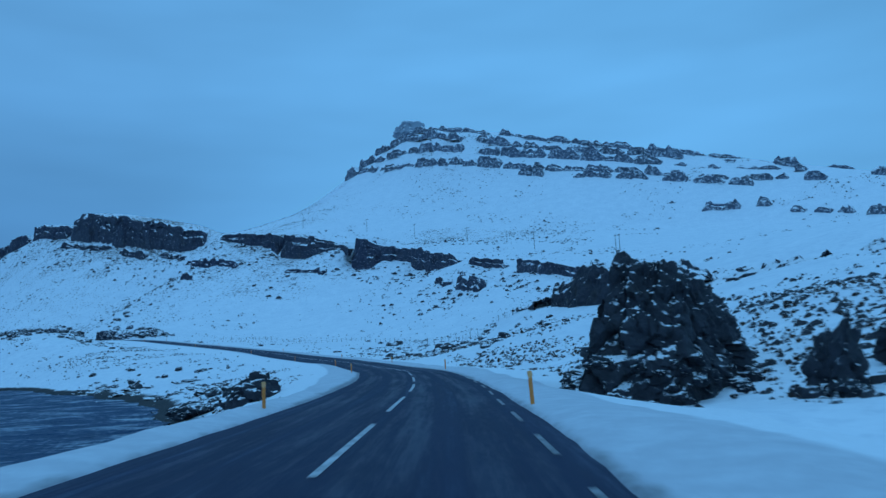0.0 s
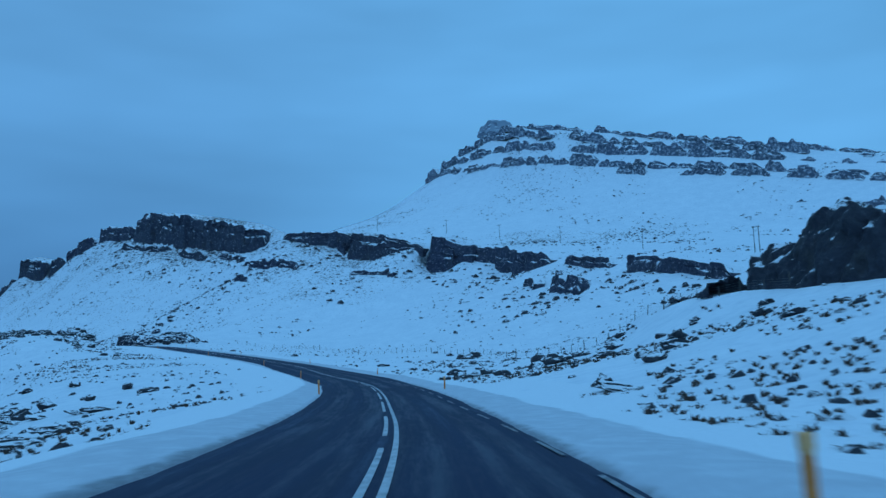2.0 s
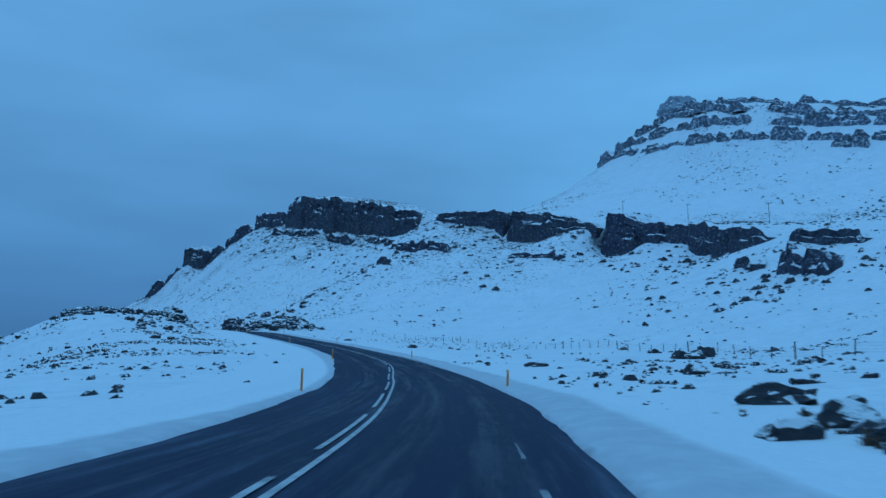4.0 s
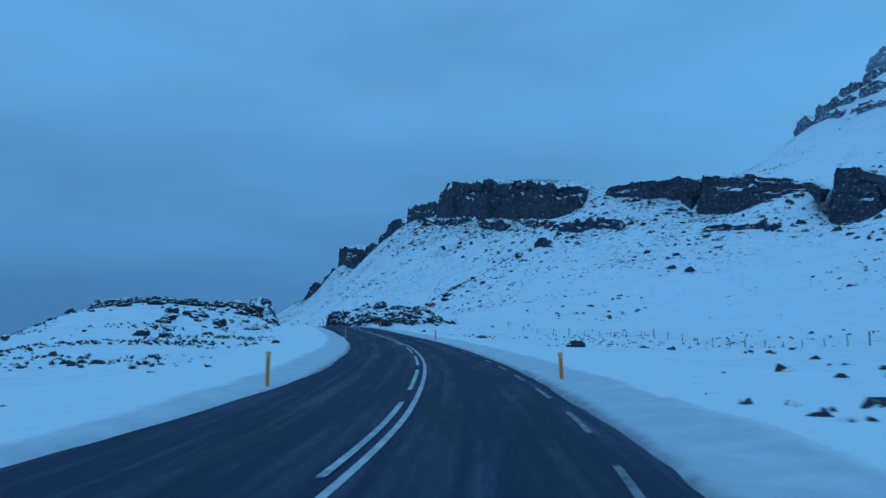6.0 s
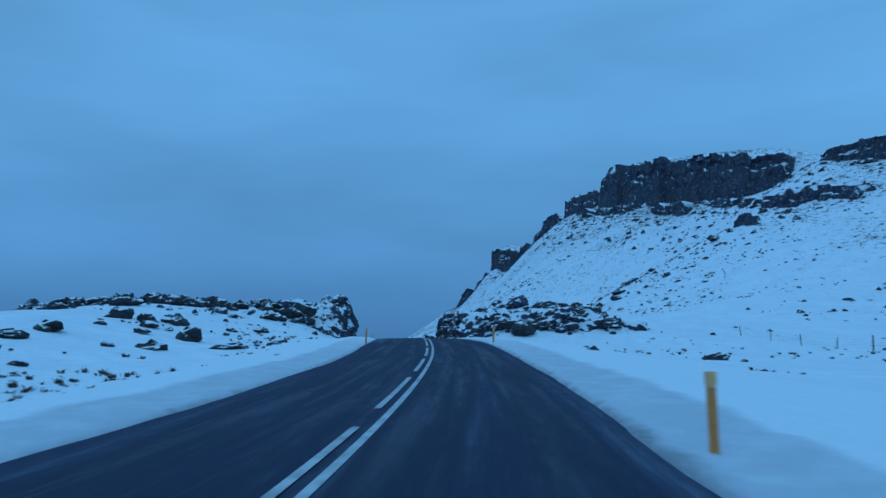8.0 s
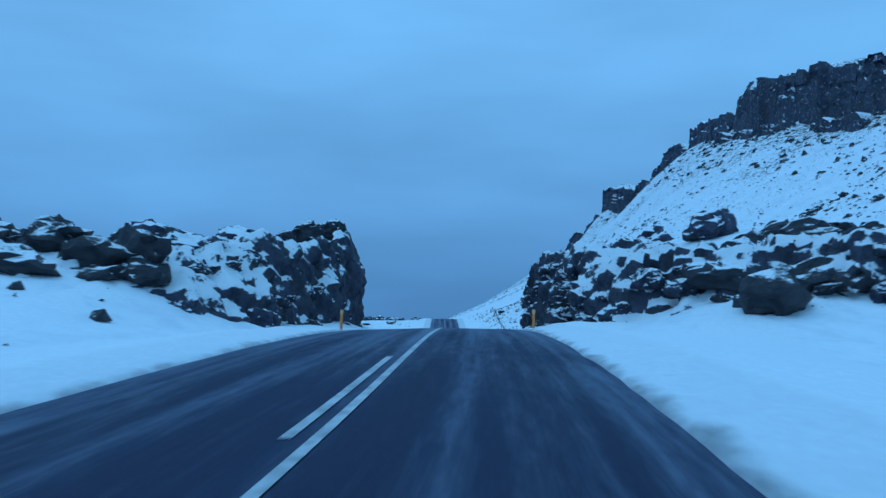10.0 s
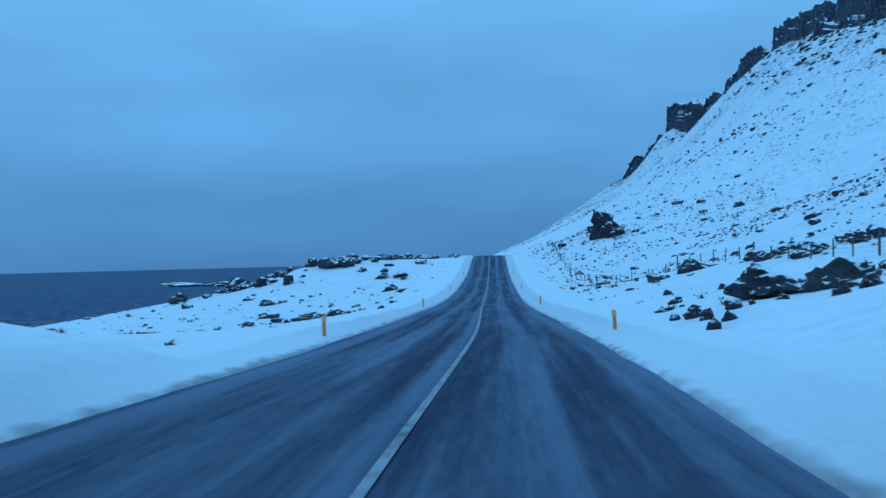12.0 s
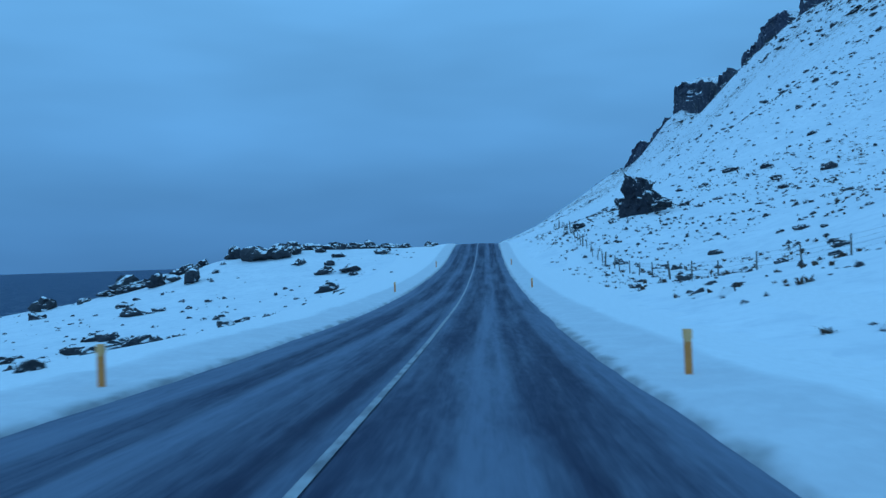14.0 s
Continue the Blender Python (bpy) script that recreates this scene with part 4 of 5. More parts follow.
def rock_mass(name, base, top, mat, seed, cell=0.22, block=2.0, amp=0.42, back=4.0, bulge=0.35, side=1, lean=1.5, tilt=0.36, tall=1.3):
    """A broken rock face between two lines of x y z, its foot and its rim, and the crown behind the rim; side 1: it faces right of the line."""
    b, t = np.array(base, float), np.array(top, float)
    far = np.r_[0, np.cumsum(np.linalg.norm(np.diff((b + t) / 2, axis=0), axis=1))]
    u = np.arange(0, far[-1], cell)
    b = np.stack([np.interp(u, far, b[:, k]) for k in range(3)], -1)
    t = np.stack([np.interp(u, far, t[:, k]) for k in range(3)], -1)
    w = np.gradient(b[:, :2] + t[:, :2], axis=0)
    w = np.stack([np.convolve(np.pad(w[:, k], 6, "edge"), np.ones(13) / 13, "valid") for k in (0, 1)], -1)
    w /= np.linalg.norm(w, axis=1)[:, None] + 1e-9
    nrm = np.c_[np.stack([w[:, 1], -w[:, 0]], -1) * side, np.zeros(len(u))]
    rows, outs = [], []
    for v in np.linspace(0, 1, max(4, int(np.mean(t[:, 2] - b[:, 2]) / cell) + 1)):
        q = b + (t - b) * np.array([v**lean, v**lean, v])
        rows.append(q + nrm * bulge * math.sin(math.pi * v))
        outs.append(nrm + (0, 0, 0.25 + 0.5 * v**4))
    for f, down in [(k * cell / back, 0.0) for k in range(1, int(back / cell))] + [(1.05, 0.8), (1.1, 4.0)]:
        rows.append(t - nrm * back * f - (0, 0, down + 0.5 * f * f))
        outs.append(nrm * 0.3 * (1 - min(f, 1)) + (0, 0, 0.9))
    nv = len(rows)
    v, out = np.stack(rows, 1).reshape(-1, 3), np.stack(outs, 1).reshape(-1, 3)
    out /= np.linalg.norm(out, axis=1)[:, None]
    v = v + out * (0.7 * amp * fractal(v / (block * 2.2), 3, seed))[:, None]
    for k, (size, a) in enumerate(((block, amp), (block * 0.45, amp * 0.5), (block * 0.2, amp * 0.22))):
        v = break_up(v, out, seed + 13 * k, size, a, 0.5, tilt, tall)
        # worn edges
        g = v.reshape(len(u), nv, 3)
        for _ in range((1, 1, 0)[k]):
            h = g.copy()
            h[1:-1, 1:-1] = 0.5 * g[1:-1, 1:-1] + 0.125 * (g[:-2, 1:-1] + g[2:, 1:-1] + g[1:-1, :-2] + g[1:-1, 2:])
            g = h
        v = g.reshape(-1, 3)
    return mesh_of(name, v, grid_faces(len(u), nv, side < 0), mat, sharp=48)


def cliff(label, line, seed, mat=None, category="cliff", group="", **keys):
    return tagged(new("cliff", cliff_mesh("cliff", line, mat or MAT_CLIFF, seed, **keys)), label, category, group)


def build_scarp():
    """The broken basalt step along the hillside, block by block."""
    says = {
        "great": "tall dark columnar basalt cliff, the highest on the hillside",
        "tower": "upright square-edged basalt tower in the hillside",
        "thin": "low weathered basalt cliff under drifted snow",
        "end": "low weathered basalt cliff under drifted snow",
    }
    for k, (name, line) in enumerate(CLIFFS.items()):
        nose = name.startswith("nose")
        tall = max(b - a for _, _, a, b in line)
        lab = "jagged dark crag on the falling ridge" if nose else says.get(name, "dark columnar basalt cliff with snow on its ledges")
        cliff(lab, line, 11 + k, side=1, step=1.1, column=3.4, out=1.0 if tall > 8 else 0.7, rough=0.75, back=7, ragged=0.10, foot=1.6, group="cliffs on the ridge's nose" if nose else "basalt cliffs along the hillside",
              ledges=((0.34, 0.5), (0.62, 1.1)) if tall > 14 else ((0.5, 0.8),))
    for k, line in enumerate(LEDGES.values()):
        cliff("low ledge of broken basalt below the cliff", line, 41 + k, side=1, step=1.0, column=2.6, out=1.0, rough=0.8, back=4, ragged=0.3, foot=1.0, group="lower basalt ledges", ledges=((0.5, 0.7),))


def build_mountain():
    """Four broken bands of lava, paled by painted haze, that ring the snowy mountain."""
    rnd = random.Random(5)
    bands = [
        [(-102, 884, 175.1), (-56, 829, 172.5), (2, 779, 164.9), (60, 733, 150.9), (118, 693, 137.1), (187, 644, 122.0), (266, 587, 104.0), (341, 532, 89.0)],
        [(-88, 890, 189.5), (-45, 842, 186.7), (10, 794, 180.2), (69, 751, 168.6), (129, 711, 153.5), (195, 664, 135.0), (274, 610, 116.9), (352, 557, 100.7)],
        [(-70, 899, 205.3), (-34, 860, 203.3), (17, 811, 195.4), (76, 768, 185.1), (135, 728, 168.9), (204, 684, 148.0), (280, 630, 127.5), (363, 581, 109.0)],
        [(-52, 909, 221.0), (-20, 883, 221.1), (26, 837, 214.3), (85, 794, 202.8), (142, 750, 183.0), (212, 704, 161.0), (286, 654, 138.2), (374, 604, 115.0)],
    ]
    for b, line in enumerate(bands):
        p = along(line, 1.0)
        i = 0
        while i < len(p) - 12:
            right = i / len(p)
            length = int(rnd.uniform(9, 34) if right < 0.62 else rnd.uniform(8, 26))
            j = min(i + length, len(p) - 1)
            if rnd.random() < (0.93 if right < 0.62 else 0.55) and j - i > 6:
                tall = rnd.uniform(4.8, 9.8) * (0.6 if b == 3 else 0.9 if b == 2 else 1.0) * (1.0 if right < 0.62 else rnd.uniform(0.35, 0.75))
                lift = rnd.uniform(-1.6, 1.4)
                pts = [(*p[q][:2], ground_at(p[q][0], p[q][1]) - 0.6, ground_at(p[q][0], p[q][1]) + tall + lift) for q in np.linspace(i, j, 5).astype(int)]
                cliff("snow-specked band of dark lava on the mountain, painted paler for haze", pts, 100 + b * 40 + i, MAT_BAND, "cliff band", "lava bands on the mountain",
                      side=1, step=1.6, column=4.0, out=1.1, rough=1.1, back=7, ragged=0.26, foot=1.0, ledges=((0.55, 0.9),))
            i = j + int(rnd.uniform(-2, 4) * (1 if right < 0.62 else 6))
    # blocks that hang below the bands, and outcrops lower on its shoulder: from x y to x y, height
    for k, (x0, y0, x1, y1, tall) in enumerate((
        (69, 713, 90, 700, 7.5), (112, 683, 140, 665, 6.0), (143, 663, 166, 649, 6.5), (176, 643, 192, 632, 7.0), (196, 628, 214, 614, 5.0), (216, 610, 230, 597, 5.5), (184, 580, 207, 567, 7.5), (217, 562, 223, 556, 6.5), (231, 541, 237, 533, 5.5),
        (241, 529, 247, 520, 4.5), (248, 516, 254, 506, 8.0), (166, 603, 171, 599, 4.0), (258, 498, 268, 484, 7.0), (272, 478, 280, 466, 5.0))):
        pts = [(x, y, ground_at(x, y) - 0.6, ground_at(x, y) + tall * f) for x, y, f in ((x0, y0, 0.8), ((x0 + x1) / 2, (y0 + y1) / 2, 1.0), (x1, y1, 0.8))]
        cliff("snow-specked outcrop on the mountain's shoulder, painted paler for haze", pts, 300 + k, MAT_BAND, "cliff band", "lava bands on the mountain", side=1, step=1.2, column=3.0, out=1.2, rough=1.1, back=4, ragged=0.3, foot=1.0, ledges=((0.55, 0.7),))
    # the dark knob on the summit, its colour paled to stand in for mist
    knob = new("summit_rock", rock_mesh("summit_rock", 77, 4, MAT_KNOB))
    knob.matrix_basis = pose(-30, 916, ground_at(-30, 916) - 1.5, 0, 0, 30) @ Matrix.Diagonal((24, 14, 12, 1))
    tagged(knob, "dark rock knob on the mountain's summit, mist painted into its colour", "rock")


ROCK_KINDS = []


ROCK_BLOCKS = []


def rocks_ready():
    for q in range(6):
        ROCK_BLOCKS.append(rock_mesh("block", 350 + q, 4, MAT_WALL, rough=0.14))
        ROCK_BLOCKS.append(rock_mesh("block", 370 + q, 4, MAT_ROCK, rough=0.14))
    for q in range(9):
        ROCK_KINDS.append(rock_mesh("boulder", 300 + q, 3, MAT_STONE, rough=0.14, sharp=22))


RUBBLE = []


def boulder(x, y, size, seed, label="dark basalt boulder capped with snow", group="boulders on the slopes", flat=0.6, sink=0.34, z=None, keep=27.0):
    """A boulder at its place on the ground; those far from the road are gathered for one object of rubble."""
    rnd = random.Random(seed)
    s = size / 2
    zz = ground_at(x, y) if z is None else z
    m = pose(x, y, zz + s * flat * (0.45 - sink), rnd.uniform(-12, 12), rnd.uniform(-12, 12), rnd.uniform(0, 360)) @ Matrix.Diagonal((s * rnd.uniform(1.0, 1.6), s * rnd.uniform(0.7, 1.1), s * flat * rnd.uniform(0.8, 1.2), 1))
    me = ROCK_KINDS[seed % len(ROCK_KINDS)]
    off = abs(to_road(np.array([x]), np.array([y]))[1][0])
    if off < 6.2 + size * 0.5:
        return None
    if off > keep or (size < 1.3 and off > 15.0):
        RUBBLE.append((me, m))
        return None
    ob = new("boulder", me)
    ob.matrix_basis = m
    return tagged(ob, label, "boulder", group)


def build_rubble():
    verts, faces, at = [], [], 0
    for me, m in RUBBLE:
        v = np.zeros(3 * len(me.vertices))
        me.vertices.foreach_get("co", v)
        v = np.c_[v.reshape(-1, 3), np.ones(len(me.vertices))] @ np.array(m).T
        verts.append(v[:, :3])
        faces += [[k + at for k in f.vertices] for f in me.polygons]
        at += len(v)
    tagged(new("rubble", mesh_of("rubble", np.vstack(verts), faces, MAT_STONE)), "jagged lava blocks strewn far from the road", "rocks", kind="stuff")


def outcrop(name, label, x, y, z, size, turn, seed, detail=5, mat=None, group="", category="rock outcrop", tilt=(0, 0)):
    ob = new(name, rock_mesh(name, seed, detail, mat or MAT_ROCK, rough=0.13))
    ob.matrix_basis = pose(x, y, z, tilt[0], tilt[1], turn) @ Matrix.Diagonal((size[0] / 2, size[1] / 2, size[2] / 2, 1))
    return tagged(ob, label, category, group)


def set_block(root, dark, x, y, z, size, rnd, flat=0.8):
    """A lump of rock that stands out of a larger rock."""
    ob = new("block", ROCK_BLOCKS[rnd.randrange(6) * 2 + (1 if dark else 0)])
    ob.matrix_basis = pose(x, y, z, rnd.uniform(-20, 20), rnd.uniform(-20, 20), rnd.uniform(0, 360)) @ Matrix.Diagonal((size * 0.5 * rnd.uniform(0.9, 1.3), size * 0.5 * rnd.uniform(0.8, 1.2), size * 0.5 * flat * rnd.uniform(0.8, 1.3), 1))
    ob.parent = root


def wall_on_road(label, base, top, seed, side, lumps, **keys):
    """A blasted wall beside the road: foot and rim as rows of metres along, right of and above the road."""
    root = thing("rock_wall", label, "rock wall", "blasted rock beside the road")
    ob = new("face", rock_mass("face", [on_road(*q) for q in base], [on_road(*q) for q in top], MAT_WALL, seed, side=side, **keys))
    ob.parent = root
    # lumps that bulge out of the face and crown it
    rnd = random.Random(seed)
    for _ in range(lumps):
        f, v = rnd.uniform(1, len(base) - 4.5), 0.9 * rnd.random()
        k, f = int(f), f % 1
        a = np.array(base[k]) * (1 - f) + np.array(base[k + 1]) * f
        b = np.array(top[k]) * (1 - f) + np.array(top[k + 1]) * f
        size = rnd.uniform(0.5, 1.7)
        q = a + (b - a) * np.array([v**1.5, v**1.5, v])
        at = on_road(*q)
        set_block(root, False, at.x, at.y, at.z - size * 0.1, size, rnd)
    return root


rocks_ready()
build_scarp()
build_mountain()


# ---------------------------------------------------------------- rock beside the road
def build_near_rock():
    lab = "tall dark basalt outcrop streaked with snow beside the road"
    g = "basalt outcrops beside the road"
    # the great outcrop, leaning back from the road
    root = thing("rock_outcrop", lab, "rock outcrop", g)
    plan = [(4.9, 36.8, -2.6), (10.6, 36.2, -2.4), (15.6, 42, -1.5), (11.0, 56, -2.2)]
    for name, base, top, seed in (
        ("face", plan, [(8.8, 41.6, 5.6), (11.2, 40.8, 4.7), (14.2, 43.4, 3.2), (11.8, 51, 3.6)], 41),
        ("toe", [(5.6, 49, -2.2), (7.8, 42, -2.4), (12, 45, -2.0), (9.2, 56, -2.0)], [(8.0, 50, -0.2), (9.4, 45.4, 0.8), (11, 47.4, 1.6), (9.6, 53.4, -0.4)], 43),
    ):
        ob = new(name, hull_mesh(name, base, top, MAT_ROCK, seed, 0.15, 0.7, 0.95, 1.25))
        ob.parent = root
    rnd = random.Random(17)
    p = along([(*q[:2], 0) for q in (plan[3], (8.6, 47, 0), plan[0], (9.4, 36.6, 0), plan[1], plan[2])], 0.5)
    for q in range(70):  # broken pieces at its foot and on its lower face, half in the snow
        x, y, _ = p[rnd.randrange(0, len(p))]
        d = Vector((10.6 - x, 45 - y)).normalized()
        go = rnd.uniform(-1.2, 1.5)
        x, y = x - d.x * go, y - d.y * go
        if x > 5.2:
            set_block(root, True, x, y, max(ground_at(x, y) + 0.1, -0.9 - go), rnd.uniform(0.3, 1.3), rnd, 0.6)
    for lab2, base, top, seed in (
        ("upright block of dark basalt standing in the snow", [(12.6, 31.8, -2.8), (15.0, 30.6, -2.6), (16.6, 33.0, -2.2), (14.6, 34.6, -2.2)], [(13.8, 32.8, -0.2), (15.0, 31.9, 1.2), (15.9, 33.0, 1.9), (14.9, 34.0, 1.2)], 44),
        ("leaning block of dark basalt in the snow", [(18.6, 35.6, -0.8), (20.2, 34.2, -0.8), (22.4, 36.2, -0.4), (20.4, 38.0, -0.4)], [(19.2, 36.2, 1.8), (20.4, 35.4, 2.6), (21.6, 36.4, 2.4), (20.4, 37.4, 2.0)], 45),
    ):
        root = thing("rock_outcrop", lab2, "rock outcrop", g)
        ob = new("face", hull_mesh("face", base, top, MAT_ROCK, seed, 0.14, 0.8, 0.9, 0.85))
        ob.parent = root
        mid = np.mean(base, axis=0)
        for _ in range(9):
            set_block(root, True, mid[0] + rnd.uniform(-1.7, 1.5), mid[1] + rnd.uniform(-1.7, 1.2), ground_at(mid[0], mid[1]) + rnd.uniform(-0.1, 0.5), rnd.uniform(0.4, 1.1), rnd, 0.8)
    outcrop("rock_outcrop", "squat block of dark basalt in the snow", 20.2, 32.0, -0.4, (3.0, 2.6, 2.6), 10, 45, 4, group=g)
    outcrop("rock_outcrop", "dark brown shore rock under the road's bank", -16.4, 72, -2.3, (6.0, 5.2, 3.8), 25, 39, 5, group=g)
    outcrop("rock_outcrop", "dark brown shore rock under the road's bank", -20.4, 83, -2.9, (8.0, 5.4, 3.8), 80, 38, 5, group=g)
    outcrop("rock_outcrop", "dark wet shore rock at the water's edge", -26.0, 84, -4.2, (6.0, 4.6, 2.6), 10, 37, 5, group=g)
    outcrop("rock_outcrop", "low slab of dark basalt at the ditch", 9.0, 57.5, -2.0, (3.2, 5.0, 1.8), 30, 46, 4, group=g)
    outcrop("rock_outcrop", "jagged heap of dark basalt at the slope's foot", 13.0, 64, -0.4, (5.0, 8.0, 3.6), 15, 47, 5, group=g)
    outcrop("rock_outcrop", "jagged heap of dark basalt at the slope's foot", 18.0, 71, 1.4, (5.0, 6.0, 3.2), 60, 48, 4, group=g)
    # crags above the tussocks
    crag = "dark crag with snow gullies above the tussock slope"
    for n, (foot, rim) in enumerate((
        ([(20.4, 158.4, 7.4), (21.0, 153, 6.8), (22.2, 147.5, 6.4), (24.2, 143, 6.2), (26.4, 139.6, 5.4), (28.2, 139.8, 6.4)],
         [(22.4, 158.4, 12.4), (23.6, 153, 12.6), (24.6, 148.4, 15.0), (26.6, 144.6, 14.0), (28.0, 141.6, 12.8), (29.2, 141.2, 11.4)]),
        ([(28.4, 139.4, 6.6), (29.0, 136.6, 5.6), (31.4, 133.6, 5.8), (34.6, 130.8, 6.4), (37.6, 127.6, 7.6), (39.0, 126.0, 8.6)],
         [(30.4, 140.4, 12.6), (31.2, 138.6, 13.4), (33.4, 136.0, 13.4), (36.6, 133.2, 13.2), (39.4, 129.6, 11.4), (40.6, 127.6, 10.0)]),
        ([(42.5, 125, 8.6), (46, 118.6, 8.6), (50, 111, 9.0)], [(44.5, 126, 10.4), (48, 119.4, 11.2), (52, 111.6, 10.8)]),
        ([(14.0, 176, 7.8), (16.0, 169, 7.6), (17.6, 163, 7.4)], [(15.2, 177, 8.6), (17.0, 170, 9.2), (18.6, 164, 9.2)]),
        ([(53, 106, 9.4), (56, 96, 9.6), (60, 88, 10.0)], [(54.6, 107, 11.2), (57.8, 97, 11.6), (62, 89, 11.2)]),
    )):
        ob = new("cliff", rock_mass("cliff", foot, rim, MAT_CRAG, 51 + n, 0.30, 2.2, 0.62, 5.0, 0.3, 1, 1.2, 0.3, 2.4))
        tagged(ob, crag, "crag", "crags above the slope")


def build_cutting():
    lab = "blasted basalt wall beside the road, snow on its ledges"
    wall_on_road(lab, [(350, -20, -0.5), (355, -13, -0.8), (359.5, -9.0, -0.8), (364, -7.2, -0.8), (370, -6.6, -0.8), (375, -6.5, -0.8), (379, -6.4, -0.8), (385, -6.2, -0.8), (389.6, -6.3, -0.8), (391.8, -7.4, -0.8), (391.8, -9.8, -1.5), (390.8, -14, -2.5)],
                 [(355, -21, 2.8), (359, -15.5, 3.0), (363, -11.6, 3.6), (366.5, -9.6, 3.9), (371.5, -8.4, 4.6), (375.5, -7.7, 5.0), (379, -7.4, 5.3), (384, -7.1, 6.5), (388.8, -7.2, 7.6), (389.8, -8.6, 7.7), (389.4, -10.4, 6.8), (387.5, -14, 5.2)],
                 61, 1, 46, cell=0.2, block=1.9, amp=0.44, tilt=0.4)
    wall_on_road(lab, [(357, 25, 0.0), (359, 18, 0.0), (361.5, 12, -0.8), (364, 8.6, -0.8), (367, 7.0, -0.8), (371, 6.2, -0.8), (377, 5.7, -0.8), (382, 5.3, -0.8), (386, 5.2, -0.8), (388.2, 6.2, -0.8), (388.6, 9, -1.0), (387.6, 14, -1.0)],
                 [(361, 27, 1.6), (363, 19, 3.8), (365, 13.5, 3.8), (367.5, 10.2, 3.5), (370.5, 8.6, 3.9), (374.5, 7.8, 4.2), (379, 7.0, 4.7), (383, 6.1, 4.8), (386, 5.6, 4.4), (387.4, 6.6, 4.4), (386.8, 10, 4.8), (385.5, 14.5, 5.2)],
                 62, -1, 60, cell=0.2, block=1.7, amp=0.5, tilt=0.4, lean=0.85)
    g = "basalt lumps on the cutting"
    rnd = random.Random(8)
    for s, n, up, size in ((366, -11.0, 4.0, 2.6), (371, -10.6, 4.3, 2.2), (376, -10.8, 4.9, 3.0), (381, -10.4, 5.4, 2.4), (386, -10.6, 6.2, 3.2), (391, -9.8, 5.8, 2.4), (369, -14.5, 4.2, 3.2), (383, -14, 5.6, 3.4),
                           (369, 10.8, 2.6, 2.4), (373, 10.6, 3.8, 2.8), (378, 10.4, 4.7, 3.0), (383, 10.0, 4.9, 2.8), (388, 9.6, 4.6, 2.4), (376, 15, 4.2, 3.4), (386, 14, 4.6, 3.2)):
        q = on_road(s, n)
        outcrop("rock_outcrop", "rounded basalt lump capped with snow above the road", q.x, q.y, max(q.z + up - size * 0.18, ground_at(q.x, q.y) + size * 0.08), (size * 1.25, size, size * 0.72), rnd.uniform(0, 360), 400 + int(s), 4, MAT_WALL, group=g)
    for s, n, up, size, tall in ((379.6, -8.2, 5.7, 2.6, 1.9), (386.0, -7.9, 7.1, 1.9, 1.2), (372.6, -8.6, 4.7, 2.2, 1.0)):
        q = on_road(s, n)
        outcrop("rock_outcrop", "bare rounded basalt lump on the rim of the cutting", q.x, q.y, q.z + up, (size, size * 0.9, tall), rnd.uniform(0, 360), 430 + int(s), 4, MAT_ROCK, group=g)
    g = "fallen rocks at the cutting's foot"
    for s, n, size in ((364, -8.6, 2.2), (368, -8.3, 1.5), (372, -7.4, 2.0), (376, -7.2, 1.3), (381, -7.2, 1.6), (386, -7.0, 1.2), (374, 7.0, 1.1), (383, 6.6, 1.3), (415, 14.2, 1.8), (417, 15.6, 2.0), (416.5, 14.0, 1.0), (413, 14, 0.9), (414, 12, 0.7), (411, 14, 1.0), (419, 17, 1.6), (410, 12.6, 0.7), (407, 15, 1.2), (405, 14, 1.0), (409, 17, 1.3), (403, 15, 1.5)):
        q = on_road(s, n)
        boulder(q.x, q.y, size, int(s * 3), "fallen basalt block half buried in ploughed snow", g, 0.8)


# ---------------------------------------------------------------- marker posts, fence, power line


def marker_post(s, n, lean, model=[]):
    if not model:
        root = thing("marker_post", "yellow plastic road marker post, headlight glow painted into its reflector", "marker post", "marker posts along the road")
        bm = bmesh.new()
        box(bm, -0.055, 0.055, -0.03, 0.03, -0.45, 0.80, 0.012)
        for v in bm.verts:  # slanted top
            if v.co.z > 0.7:
                v.co.z += 0.05 * (v.co.y / 0.03) * 0.6
        part("stem", bm, MAT_POST, root)
        bm = bmesh.new()
        box(bm, -0.066, 0.066, -0.036, 0.036, 0.78, 0.93, 0.014)
        part("cap", bm, MAT_REFLECT, root, "reflective cap, bright orange painted in for headlight glow")
        bm = bmesh.new()
        box(bm, -0.047, 0.047, -0.043, -0.034, 0.74, 0.90, 0.003)
        part("reflector", bm, MAT_REFLECT, root, "reflector plate, headlight glow painted into its colour")
        model.append(root)
        made = root
    else:
        made = copy_thing(model[0], Matrix())
    q = on_road(s, n)
    made.matrix_basis = pose(q.x, q.y, q.z - (0.26 if s > 390 else 0.16 if s > 350 else 0.04), lean, lean * 0.7, heading(s))
    return made


